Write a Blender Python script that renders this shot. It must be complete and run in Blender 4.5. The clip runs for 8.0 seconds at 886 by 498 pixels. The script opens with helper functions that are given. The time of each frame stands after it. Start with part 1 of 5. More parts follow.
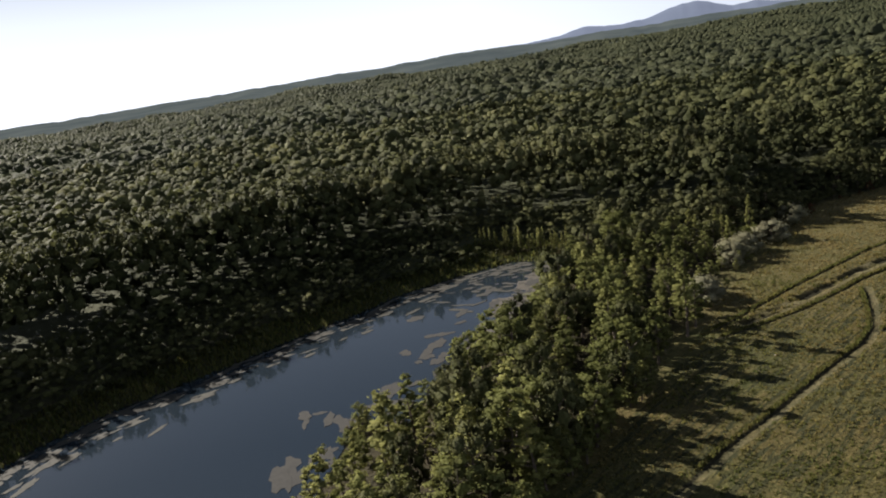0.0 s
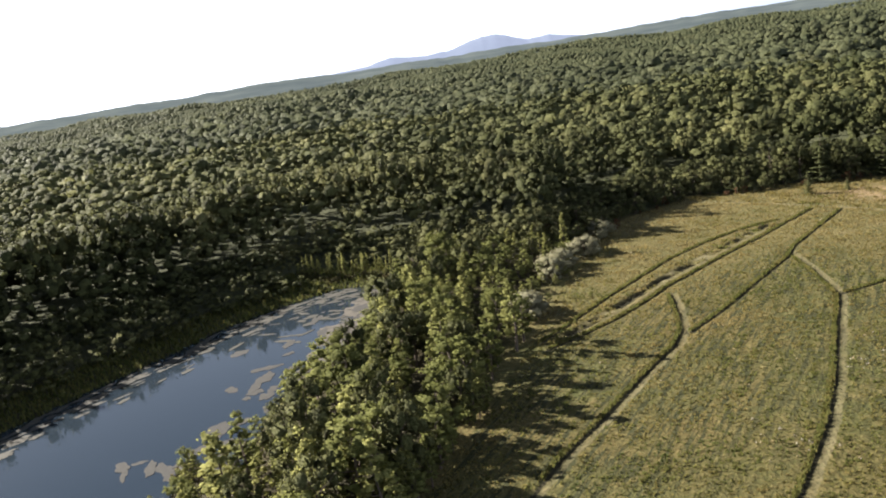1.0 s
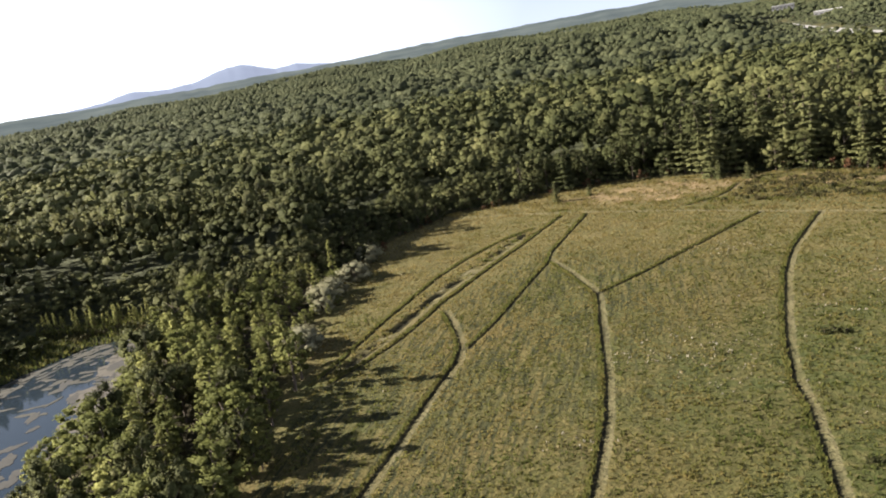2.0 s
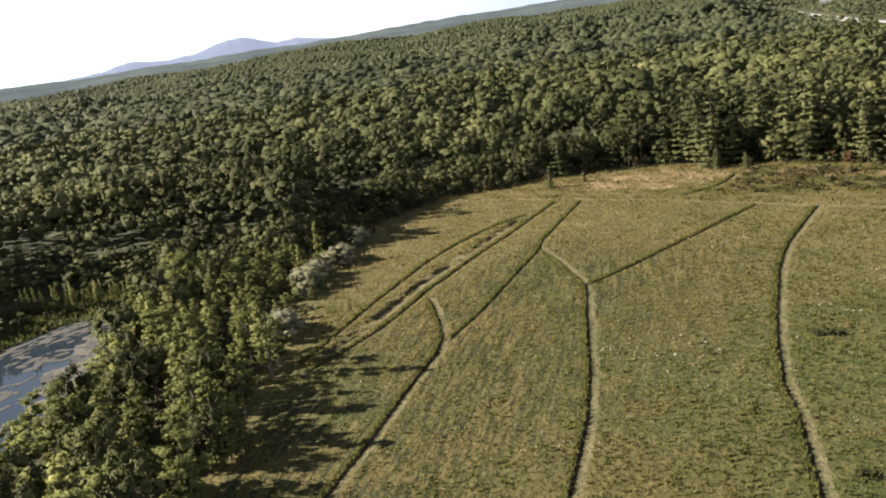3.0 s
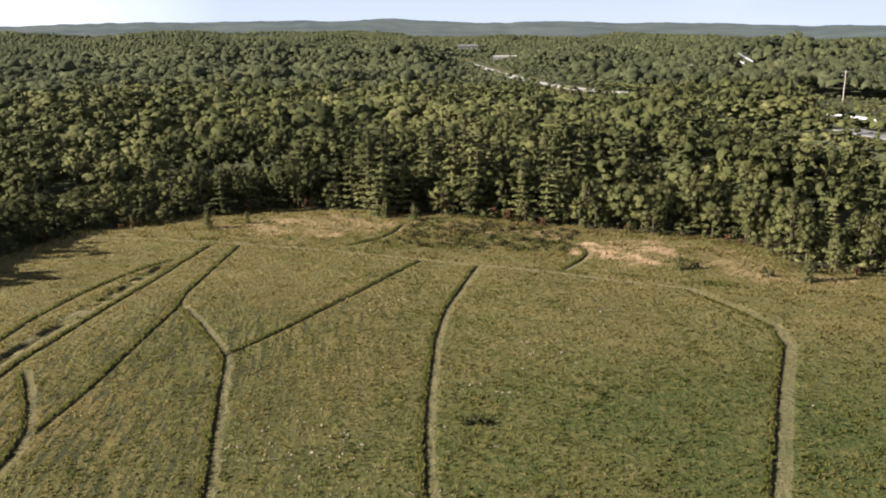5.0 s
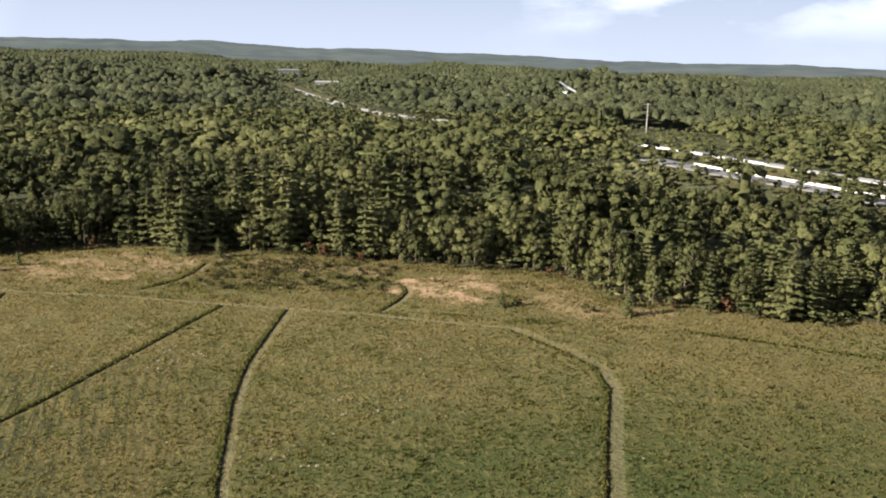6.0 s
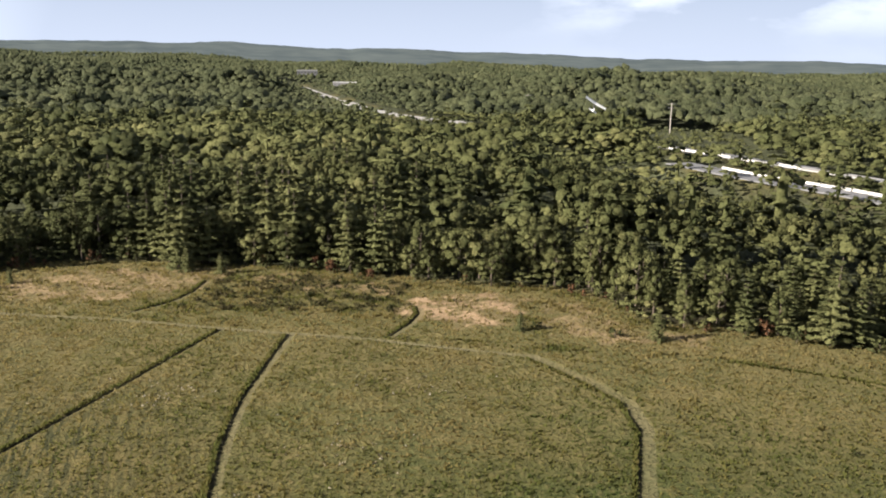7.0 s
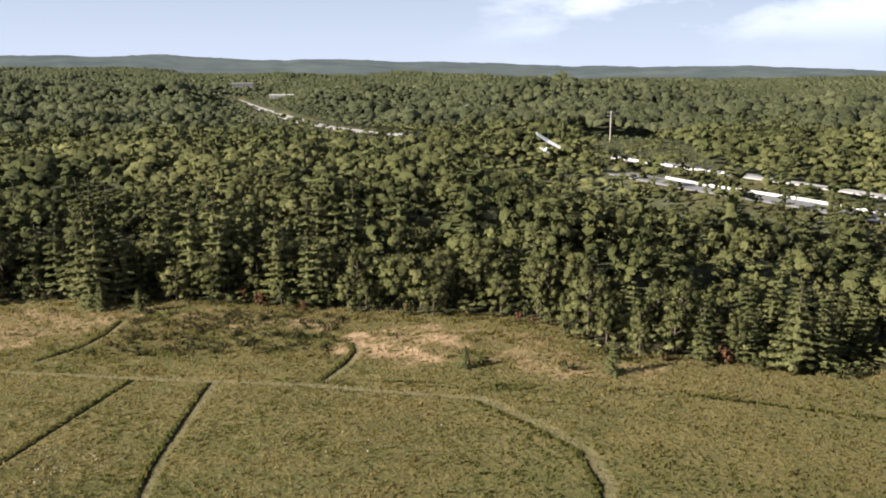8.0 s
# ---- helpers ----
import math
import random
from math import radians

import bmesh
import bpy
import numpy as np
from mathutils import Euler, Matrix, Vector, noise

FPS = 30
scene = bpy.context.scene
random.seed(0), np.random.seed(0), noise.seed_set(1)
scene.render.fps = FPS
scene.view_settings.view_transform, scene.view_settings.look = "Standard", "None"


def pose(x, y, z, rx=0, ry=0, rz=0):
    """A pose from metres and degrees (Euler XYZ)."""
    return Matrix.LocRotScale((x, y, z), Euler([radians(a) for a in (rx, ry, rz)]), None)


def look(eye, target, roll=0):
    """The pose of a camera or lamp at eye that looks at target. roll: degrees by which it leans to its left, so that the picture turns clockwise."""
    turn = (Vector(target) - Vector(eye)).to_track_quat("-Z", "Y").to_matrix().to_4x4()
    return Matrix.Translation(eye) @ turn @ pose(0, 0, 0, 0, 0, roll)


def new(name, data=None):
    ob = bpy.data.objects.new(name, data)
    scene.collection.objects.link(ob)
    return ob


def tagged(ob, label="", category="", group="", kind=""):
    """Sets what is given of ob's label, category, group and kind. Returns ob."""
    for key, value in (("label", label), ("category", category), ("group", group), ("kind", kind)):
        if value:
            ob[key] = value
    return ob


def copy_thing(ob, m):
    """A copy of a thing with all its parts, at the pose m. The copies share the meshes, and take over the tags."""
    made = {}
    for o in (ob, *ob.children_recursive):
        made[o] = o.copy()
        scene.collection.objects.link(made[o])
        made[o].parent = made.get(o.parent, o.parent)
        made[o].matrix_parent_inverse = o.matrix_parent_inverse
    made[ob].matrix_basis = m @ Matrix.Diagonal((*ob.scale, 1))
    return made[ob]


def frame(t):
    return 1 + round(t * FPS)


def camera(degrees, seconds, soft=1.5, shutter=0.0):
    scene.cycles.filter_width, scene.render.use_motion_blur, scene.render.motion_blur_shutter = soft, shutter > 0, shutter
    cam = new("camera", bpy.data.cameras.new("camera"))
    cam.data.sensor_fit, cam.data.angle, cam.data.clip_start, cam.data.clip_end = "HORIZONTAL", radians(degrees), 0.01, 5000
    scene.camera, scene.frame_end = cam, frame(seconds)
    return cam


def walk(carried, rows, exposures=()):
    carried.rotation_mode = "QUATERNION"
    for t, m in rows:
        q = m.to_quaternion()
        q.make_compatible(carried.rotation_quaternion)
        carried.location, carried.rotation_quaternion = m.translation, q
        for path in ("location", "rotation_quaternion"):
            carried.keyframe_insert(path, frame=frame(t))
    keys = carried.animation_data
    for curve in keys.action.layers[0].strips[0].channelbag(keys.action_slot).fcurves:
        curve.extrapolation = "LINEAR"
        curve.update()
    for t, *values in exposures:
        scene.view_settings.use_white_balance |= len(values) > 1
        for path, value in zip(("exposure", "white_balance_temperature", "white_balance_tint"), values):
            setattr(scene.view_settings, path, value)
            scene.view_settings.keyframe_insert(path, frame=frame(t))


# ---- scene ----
cam = camera(57.13, 8.0, soft=1.9)
walk(cam, [
    (0.0, look((6.38, -55.08, 48.96), (-82.02, -13.75, 27.13), -8.40)),
    (0.2, look((6.32, -54.96, 48.68), (-77.98, -5.64, 27.17), -7.56)),
    (0.5, look((5.02, -55.37, 48.15), (-75.19, 0.32, 26.60), -7.82)),
    (0.7, look((4.59, -55.44, 47.74), (-73.66, 3.43, 27.44), -7.86)),
    (1.0, look((3.22, -55.62, 47.90), (-73.30, 5.03, 26.32), -8.18)),
    (1.2, look((2.20, -55.57, 47.91), (-71.32, 9.10, 27.66), -9.10)),
    (1.5, look((1.07, -55.76, 46.68), (-63.95, 16.48, 23.16), -11.19)),
    (1.7, look((0.36, -54.37, 47.26), (-57.55, 24.24, 25.68), -11.79)),
    (2.8, look((-1.08, -48.48, 46.92), (-55.99, 31.48, 22.60), -8.36)),
    (3.0, look((-1.04, -47.36, 47.13), (-56.34, 32.03, 21.84), -8.54)),
    (3.2, look((-0.94, -45.88, 47.57), (-55.81, 33.05, 20.01), -9.62)),
    (3.5, look((-1.30, -43.93, 47.39), (-55.62, 35.33, 19.68), -10.97)),
    (3.7, look((-1.64, -42.44, 47.57), (-54.56, 37.64, 19.51), -10.98)),
    (4.0, look((-2.38, -39.35, 47.75), (-49.71, 44.75, 21.56), -9.37)),
    (4.2, look((-2.61, -37.36, 47.60), (-44.53, 48.90, 19.25), -10.20)),
    (4.5, look((-2.92, -33.79, 47.39), (-34.62, 57.80, 22.75), -9.91)),
    (4.6, look((-2.80, -32.23, 47.56), (-31.47, 60.66, 24.10), -7.64)),
    (4.8, look((-2.31, -28.84, 48.06), (-27.18, 65.16, 24.69), -2.85)),
    (5.0, look((-2.15, -26.51, 47.58), (-22.95, 67.96, 22.23), -0.58)),
    (5.2, look((-2.17, -23.87, 47.25), (-17.44, 71.58, 21.65), 1.02)),
    (6.3, look((-0.66, -8.40, 47.01), (0.82, 89.31, 25.77), 0.95)),
    (6.5, look((-0.35, -5.88, 47.59), (-0.76, 91.87, 26.53), 2.17)),
    (7.0, look((0.00, 0.01, 47.97), (-2.41, 97.44, 25.61), 0.74)),
    (7.5, look((0.62, 5.89, 48.41), (-0.38, 103.44, 26.43), 1.31)),
    (8.0, look((1.14, 12.45, 49.14), (5.53, 110.06, 27.87), -0.14)),
], exposures=[(0.0, 1.0, 5850, 12), (0.5, 1.75, 5850, 12), (1.0, 2.05, 5850, 12), (1.5, 1.95, 5900, 12), (4.0, 1.92, 5950, 12), (5.0, 1.78, 5950, 12), (8.0, 1.68, 5900, 12)])

# ---------------------------------------------------------------- light
SUN_LEFT, SUN_UP = radians(110), radians(25)          # left of +y, above the horizon
SUN_DIR = Vector((-math.sin(SUN_LEFT) * math.cos(SUN_UP), math.cos(SUN_LEFT) * math.cos(SUN_UP), math.sin(SUN_UP)))
sun_data = bpy.data.lights.new("sun", "SUN")
sun_data.energy, sun_data.angle, sun_data.color = 5.0, radians(0.6), (1.0, 0.87, 0.69)
sun = new("sun", sun_data)
sun.matrix_world = look(SUN_DIR * 300, (0, 0, 0))


def node(tree, kind, at=(0, 0), **values):
    n = tree.nodes.new(kind)
    n.location = at
    for key, value in values.items():
        n.inputs[key.replace("_", " ")].default_value = value
    return n


def ramp(tree, fac, stops):
    n = tree.nodes.new("ShaderNodeValToRGB")
    e = n.color_ramp.elements
    while len(e) < len(stops):
        e.new(0.5)
    for el, (pos, col) in zip(e, stops):
        el.position, el.color = pos, (*col, 1) if len(col) == 3 else col
    tree.links.new(fac, n.inputs["Fac"])
    return n.outputs["Color"]


def mix(tree, fac, a, b, blend="MIX"):
    n = tree.nodes.new("ShaderNodeMix")
    n.data_type, n.blend_type = "RGBA", blend
    for sock, v in ((n.inputs[0], fac), (n.inputs[6], a), (n.inputs[7], b)):
        if isinstance(v, bpy.types.NodeSocket):
            tree.links.new(v, sock)
        elif isinstance(v, (int, float)):
            sock.default_value = v
        else:
            sock.default_value = (*v, 1)
    return n.outputs[2]


def calc(tree, op, a, b=0.0, clamp=False):
    n = tree.nodes.new("ShaderNodeMath")
    n.operation, n.use_clamp = op, clamp
    for sock, v in zip(n.inputs, (a, b)):
        if isinstance(v, bpy.types.NodeSocket):
            tree.links.new(v, sock)
        else:
            sock.default_value = v
    return n.outputs[0]


world = bpy.data.worlds.new("sky")
scene.world = world
world.use_nodes = True
wt = world.node_tree
wt.nodes.clear()
sky = wt.nodes.new("ShaderNodeTexSky")
sky.sky_type, sky.sun_disc = "NISHITA", False
sky.sun_elevation, sky.sun_rotation = SUN_UP, -SUN_LEFT
sky.air_density, sky.dust_density, sky.ozone_density, sky.altitude = 0.8, 1.0, 3.0, 200
coords = wt.nodes.new("ShaderNodeTexCoord")
stretch = wt.nodes.new("ShaderNodeMapping")
stretch.inputs["Scale"].default_value = (1.0, 1.0, 2.8)
stretch.inputs["Location"].default_value = (0.35, 0.1, 0.0)
wt.links.new(coords.outputs["Generated"], stretch.inputs["Vector"])
puffs = node(wt, "ShaderNodeTexNoise", Scale=5.0, Detail=8.0, Roughness=0.55)
wt.links.new(stretch.outputs["Vector"], puffs.inputs["Vector"])
cover = ramp(wt, puffs.outputs["Fac"], [(0.45, (0, 0, 0)), (0.60, (1, 1, 1))])
split = wt.nodes.new("ShaderNodeSeparateXYZ")
wt.links.new(coords.outputs["Generated"], split.inputs[0])
toward = wt.nodes.new("ShaderNodeVectorMath")
toward.operation = "DOT_PRODUCT"
wt.links.new(coords.outputs["Generated"], toward.inputs[0])
toward.inputs[1].default_value = SUN_DIR
glow = ramp(wt, toward.outputs["Value"], [(0.12, (0, 0, 0)), (0.62, (1, 1, 1))])        # milky air on the sun's side
thick = ramp(wt, split.outputs["Z"], [(0.0, (0.85, 0.85, 0.85)), (0.10, (0.62, 0.62, 0.62)), (0.20, (0.2, 0.2, 0.2)), (0.40, (0.02, 0.02, 0.02))])
veiled = mix(wt, thick, sky.outputs["Color"], mix(wt, glow, (22.0, 23.6, 26.6), (58.0, 58.0, 58.0)))          # haze, thicker towards the horizon
bank = calc(wt, "MULTIPLY", cover, calc(wt, "SUBTRACT", 0.8, calc(wt, "MULTIPLY", glow, 3.0), True))        # clouds stand on the far side
bank = calc(wt, "MULTIPLY", bank, ramp(wt, split.outputs["X"], [(0.0, (0, 0, 0)), (0.2, (1, 1, 1))]))
bank = calc(wt, "MULTIPLY", bank, ramp(wt, split.outputs["Z"], [(0.03, (0.1, 0.1, 0.1)), (0.075, (1, 1, 1))]))
cloudy = mix(wt, bank, veiled, (35, 35, 35.6))
back = node(wt, "ShaderNodeBackground", Strength=0.0125)
wt.links.new(cloudy, back.inputs["Color"])
wout = wt.nodes.new("ShaderNodeOutputWorld")
wt.links.new(back.outputs[0], wout.inputs[0])


# ---------------------------------------------------------------- materials
def material(name):
    m = bpy.data.materials.new(name)
    m.use_nodes = True
    t = m.node_tree
    b = t.nodes["Principled BSDF"]
    return m, t, b


def noise_at(t, scale, detail=4.0, rough=0.6, vec=None):
    n = node(t, "ShaderNodeTexNoise", Scale=scale, Detail=detail, Roughness=rough)
    if vec is None:
        g = t.nodes.new("ShaderNodeNewGeometry")
        vec = g.outputs["Position"]
    t.links.new(vec, n.inputs["Vector"])
    return n.outputs["Fac"]


def attr(t, name):
    n = t.nodes.new("ShaderNodeAttribute")
    n.attribute_name = name
    return n.outputs["Fac"]


def bump(t, b, height, strength=0.5, distance=0.1):
    n = node(t, "ShaderNodeBump", Strength=strength, Distance=distance)
    t.links.new(height, n.inputs["Height"])
    t.links.new(n.outputs[0], b.inputs["Normal"])


def foliage(name, dark, mid, light, see_through=0.25, grain=2.2):
    """Leaves: a colour for each tree (tint), each bough and spray its own shade of it, leafy grain, some light coming through."""
    m, t, b = material(name)
    g = t.nodes.new("ShaderNodeNewGeometry")
    one = calc(t, "MULTIPLY", g.outputs["Random Per Island"], 0.10)
    fine = noise_at(t, grain, 3.0, 0.7)
    fac = calc(t, "ADD", calc(t, "MULTIPLY", attr(t, "tint"), 0.72), one)
    fac = calc(t, "ADD", fac, calc(t, "MULTIPLY", calc(t, "SUBTRACT", fine, 0.45), 1.0))
    col = ramp(t, fac, [(0.05, dark), (0.5, mid), (0.95, light)])
    # broad bands of the dark tone, put into the leaf colour by noise
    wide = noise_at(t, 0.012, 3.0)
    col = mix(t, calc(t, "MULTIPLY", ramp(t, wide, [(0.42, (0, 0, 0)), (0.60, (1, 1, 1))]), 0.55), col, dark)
    b.inputs["Roughness"].default_value = 0.75
    b.inputs["Specular IOR Level"].default_value = 0.08
    t.links.new(col, b.inputs["Base Color"])
    bump(t, b, fine, 1.0, 1.5 / grain)
    tr = t.nodes.new("ShaderNodeBsdfTranslucent")
    t.links.new(col, tr.inputs["Color"])
    mx = node(t, "ShaderNodeMixShader")
    mx.inputs[0].default_value = see_through
    t.links.new(b.outputs[0], mx.inputs[1])
    t.links.new(tr.outputs[0], mx.inputs[2])
    t.links.new(mx.outputs[0], t.nodes["Material Output"].inputs["Surface"])
    return m


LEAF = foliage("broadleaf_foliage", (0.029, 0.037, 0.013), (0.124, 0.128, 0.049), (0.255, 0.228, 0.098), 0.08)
# LEAF made greyer and flatter: distance haze painted into its colours
HAZED_LEAF = foliage("hazed_distant_foliage", (0.040, 0.049, 0.024), (0.088, 0.096, 0.046), (0.132, 0.130, 0.066), 0.04, 0.5)
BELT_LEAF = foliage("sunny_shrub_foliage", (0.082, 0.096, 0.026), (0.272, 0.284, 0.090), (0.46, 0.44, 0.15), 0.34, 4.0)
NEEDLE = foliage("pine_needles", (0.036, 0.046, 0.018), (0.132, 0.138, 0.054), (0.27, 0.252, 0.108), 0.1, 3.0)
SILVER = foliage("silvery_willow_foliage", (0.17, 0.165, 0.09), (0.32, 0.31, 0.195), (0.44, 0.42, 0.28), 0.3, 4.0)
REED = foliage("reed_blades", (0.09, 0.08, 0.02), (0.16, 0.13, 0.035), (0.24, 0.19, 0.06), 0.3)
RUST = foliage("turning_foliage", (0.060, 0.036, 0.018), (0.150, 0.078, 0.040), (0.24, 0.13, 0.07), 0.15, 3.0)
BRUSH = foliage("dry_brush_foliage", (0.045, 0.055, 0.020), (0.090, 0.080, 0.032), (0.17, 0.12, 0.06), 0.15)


def bark():
    m, t, b = material("bark")
    col = ramp(t, noise_at(t, 6.0), [(0.3, (0.06, 0.045, 0.032)), (0.7, (0.16, 0.125, 0.09))])
    t.links.new(col, b.inputs["Base Color"])
    b.inputs["Roughness"].default_value = 0.9
    bump(t, b, noise_at(t, 14.0), 0.6, 0.05)
    return m


BARK = bark()


def ground_material():
    m, t, b = material("meadow_soil")
    small, mid, wide = noise_at(t, 1.6, 6.0, 0.7), noise_at(t, 0.16, 5.0), noise_at(t, 0.03, 3.0)
    grass = ramp(t, mid, [(0.3, (0.056, 0.066, 0.019)), (0.5, (0.092, 0.090, 0.030)), (0.7, (0.142, 0.114, 0.043))])
    grass = mix(t, ramp(t, wide, [(0.42, (0, 0, 0)), (0.62, (0.8, 0.8, 0.8))]), grass, (0.138, 0.104, 0.038))
    grass = mix(t, calc(t, "MULTIPLY", attr(t, "lush"), ramp(t, noise_at(t, 0.1, 4.0), [(0.3, (0.3, 0.3, 0.3)), (0.6, (0.9, 0.9, 0.9))])), grass, (0.044, 0.064, 0.016))
    grass = mix(t, attr(t, "dry"), grass, ramp(t, mid, [(0.3, (0.110, 0.104, 0.040)), (0.7, (0.215, 0.172, 0.074))]))
    hummock = noise_at(t, 0.75, 4.0, 0.6)
    grass = mix(t, ramp(t, small, [(0.32, (0.75, 0.75, 0.75)), (0.58, (0, 0, 0))]), grass, (0.040, 0.050, 0.014))
    grass = mix(t, ramp(t, hummock, [(0.50, (0, 0, 0)), (0.68, (0.6, 0.6, 0.6))]), grass, (0.170, 0.142, 0.056))
    place = t.nodes.new("ShaderNodeNewGeometry")
    along_rows = t.nodes.new("ShaderNodeMapping")
    along_rows.vector_type = "TEXTURE"
    along_rows.inputs["Rotation"].default_value = (0, 0, 0.34)
    along_rows.inputs["Scale"].default_value = (1.0, 12.0, 1.0)
    t.links.new(place.outputs["Position"], along_rows.inputs["Vector"])
    lines = ramp(t, noise_at(t, 1.5, 2.0, 0.6, along_rows.outputs["Vector"]), [(0.49, (0, 0, 0)), (0.57, (1, 1, 1))])
    grass = mix(t, calc(t, "MULTIPLY", lines, attr(t, "mown")), grass, (0.044, 0.046, 0.018))
    dirt = ramp(t, small, [(0.3, (0.120, 0.112, 0.056)), (0.7, (0.190, 0.164, 0.090))])
    sand = ramp(t, mid, [(0.25, (0.23, 0.155, 0.090)), (0.7, (0.46, 0.325, 0.200))])
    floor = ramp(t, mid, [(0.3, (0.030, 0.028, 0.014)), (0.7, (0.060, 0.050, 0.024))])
    lane = calc(t, "ADD", attr(t, "lane"), calc(t, "MULTIPLY", calc(t, "SUBTRACT", noise_at(t, 1.1, 3.0), 0.5), 0.45))
    lane = ramp(t, calc(t, "ADD", lane, 0.5), [(0.44, (0, 0, 0)), (0.60, (1, 1, 1))])
    col = mix(t, calc(t, "MULTIPLY", lane, attr(t, "track")), grass, dirt)
    col = mix(t, attr(t, "sand"), col, sand)
    # shadow of the uncut verge grass, painted along each lane's west side
    off = calc(t, "ADD", attr(t, "shade_side"), calc(t, "MULTIPLY", calc(t, "SUBTRACT", noise_at(t, 0.9, 3.0), 0.5), 0.5))
    shade_and_ditch = ramp(t, calc(t, "ABSOLUTE", off), [(0.20, (1, 1, 1)), (0.36, (0, 0, 0))])
    shade_and_ditch = calc(t, "MULTIPLY", shade_and_ditch, ramp(t, attr(t, "shade_away"), [(0.55, (1, 1, 1)), (0.8, (0, 0, 0))]))
    shade_and_ditch = calc(t, "MULTIPLY", shade_and_ditch, ramp(t, noise_at(t, 0.12, 4.0), [(0.3, (0.7, 0.7, 0.7)), (0.55, (1, 1, 1))]))
    shade_and_ditch = calc(t, "MAXIMUM", shade_and_ditch, attr(t, "shade_and_ditch"))
    # one dark colour for the painted verge shadow and the open ditch
    col = mix(t, shade_and_ditch, col, ramp(t, small, [(0.3, (0.022, 0.021, 0.011)), (0.7, (0.046, 0.042, 0.022))]))
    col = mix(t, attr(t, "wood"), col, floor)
    leafy = ramp(t, noise_at(t, 0.09, 5.0, 0.75), [(0.3, (0.036, 0.044, 0.022)), (0.55, (0.080, 0.090, 0.046)), (0.75, (0.12, 0.125, 0.066))])
    col = mix(t, attr(t, "canopy"), col, leafy)
    t.links.new(col, b.inputs["Base Color"])
    b.inputs["Roughness"].default_value = 0.95
    b.inputs["Specular IOR Level"].default_value = 0.15
    bump(t, b, calc(t, "ADD", small, calc(t, "MULTIPLY", hummock, 1.4)), 1.0, 0.55)
    return m


def grass_material():
    m, t, b = material("meadow_grass")
    g = t.nodes.new("ShaderNodeNewGeometry")
    fac = calc(t, "ADD", calc(t, "MULTIPLY", attr(t, "tint"), 0.7), calc(t, "MULTIPLY", g.outputs["Random Per Island"], 0.16))
    col = ramp(t, fac, [(0.05, (0.066, 0.090, 0.022)), (0.35, (0.134, 0.138, 0.036)), (0.62, (0.225, 0.182, 0.062)), (0.8, (0.30, 0.24, 0.10)), (0.97, (0.60, 0.57, 0.50))])
    t.links.new(col, b.inputs["Base Color"])
    b.inputs["Roughness"].default_value = 0.8
    b.inputs["Specular IOR Level"].default_value = 0.2
    tr = t.nodes.new("ShaderNodeBsdfTranslucent")
    t.links.new(col, tr.inputs["Color"])
    mx = node(t, "ShaderNodeMixShader")
    mx.inputs[0].default_value = 0.5
    t.links.new(b.outputs[0], mx.inputs[1])
    t.links.new(tr.outputs[0], mx.inputs[2])
    t.links.new(mx.outputs[0], t.nodes["Material Output"].inputs["Surface"])
    return m


def plain(name, a, c, scale=2.0, rough=0.8, metal=0.0, relief=0.2):
    m, t, b = material(name)
    n = noise_at(t, scale, 6.0, 0.65)
    t.links.new(ramp(t, n, [(0.3, a), (0.7, c)]), b.inputs["Base Color"])
    b.inputs["Roughness"].default_value, b.inputs["Metallic"].default_value = rough, metal
    bump(t, b, n, relief, 0.03)
    return m


def water_material():
    m, t, b = material("pond_water")
    b.inputs["Base Color"].default_value = (0.024, 0.034, 0.046, 1)
    b.inputs["Roughness"].default_value = 0.04
    b.inputs["IOR"].default_value = 1.5
    bump(t, b, noise_at(t, 0.9, 3.0), 0.05, 0.05)
    return m


GROUND, GRASS, WATER = ground_material(), grass_material(), water_material()
PAD = plain("floating_pads", (0.024, 0.024, 0.017), (0.052, 0.048, 0.033), 0.8, 0.9)
MUD = plain("mud_flat", (0.058, 0.052, 0.040), (0.096, 0.084, 0.066), 0.5, 0.9)
ASPHALT = plain("asphalt", (0.11, 0.11, 0.115), (0.17, 0.17, 0.17), 0.6, 0.85)
OLD_ROAD = plain("sun_bleached_asphalt", (0.26, 0.25, 0.24), (0.36, 0.35, 0.33), 0.3, 0.85)
CONCRETE = plain("barrier_concrete", (0.42, 0.41, 0.39), (0.58, 0.56, 0.53), 0.8, 0.8)
POLE_STEEL = plain("weathered_pole", (0.30, 0.27, 0.24), (0.42, 0.39, 0.35), 1.5, 0.7)
ROOF = plain("pale_roof", (0.40, 0.40, 0.41), (0.58, 0.57, 0.56), 0.2, 0.7)
WALLING = plain("pale_siding", (0.14, 0.14, 0.15), (0.20, 0.20, 0.20), 0.3, 0.8)
FOAM = plain("white_foam_skin", (0.78, 0.78, 0.76), (0.84, 0.84, 0.82), 8.0, 0.45)
DARK_PLASTIC = plain("dark_plastic", (0.03, 0.03, 0.03), (0.05, 0.05, 0.05), 8.0, 0.5)

# ---------------------------------------------------------------- building helpers
rng = np.random.default_rng(7)


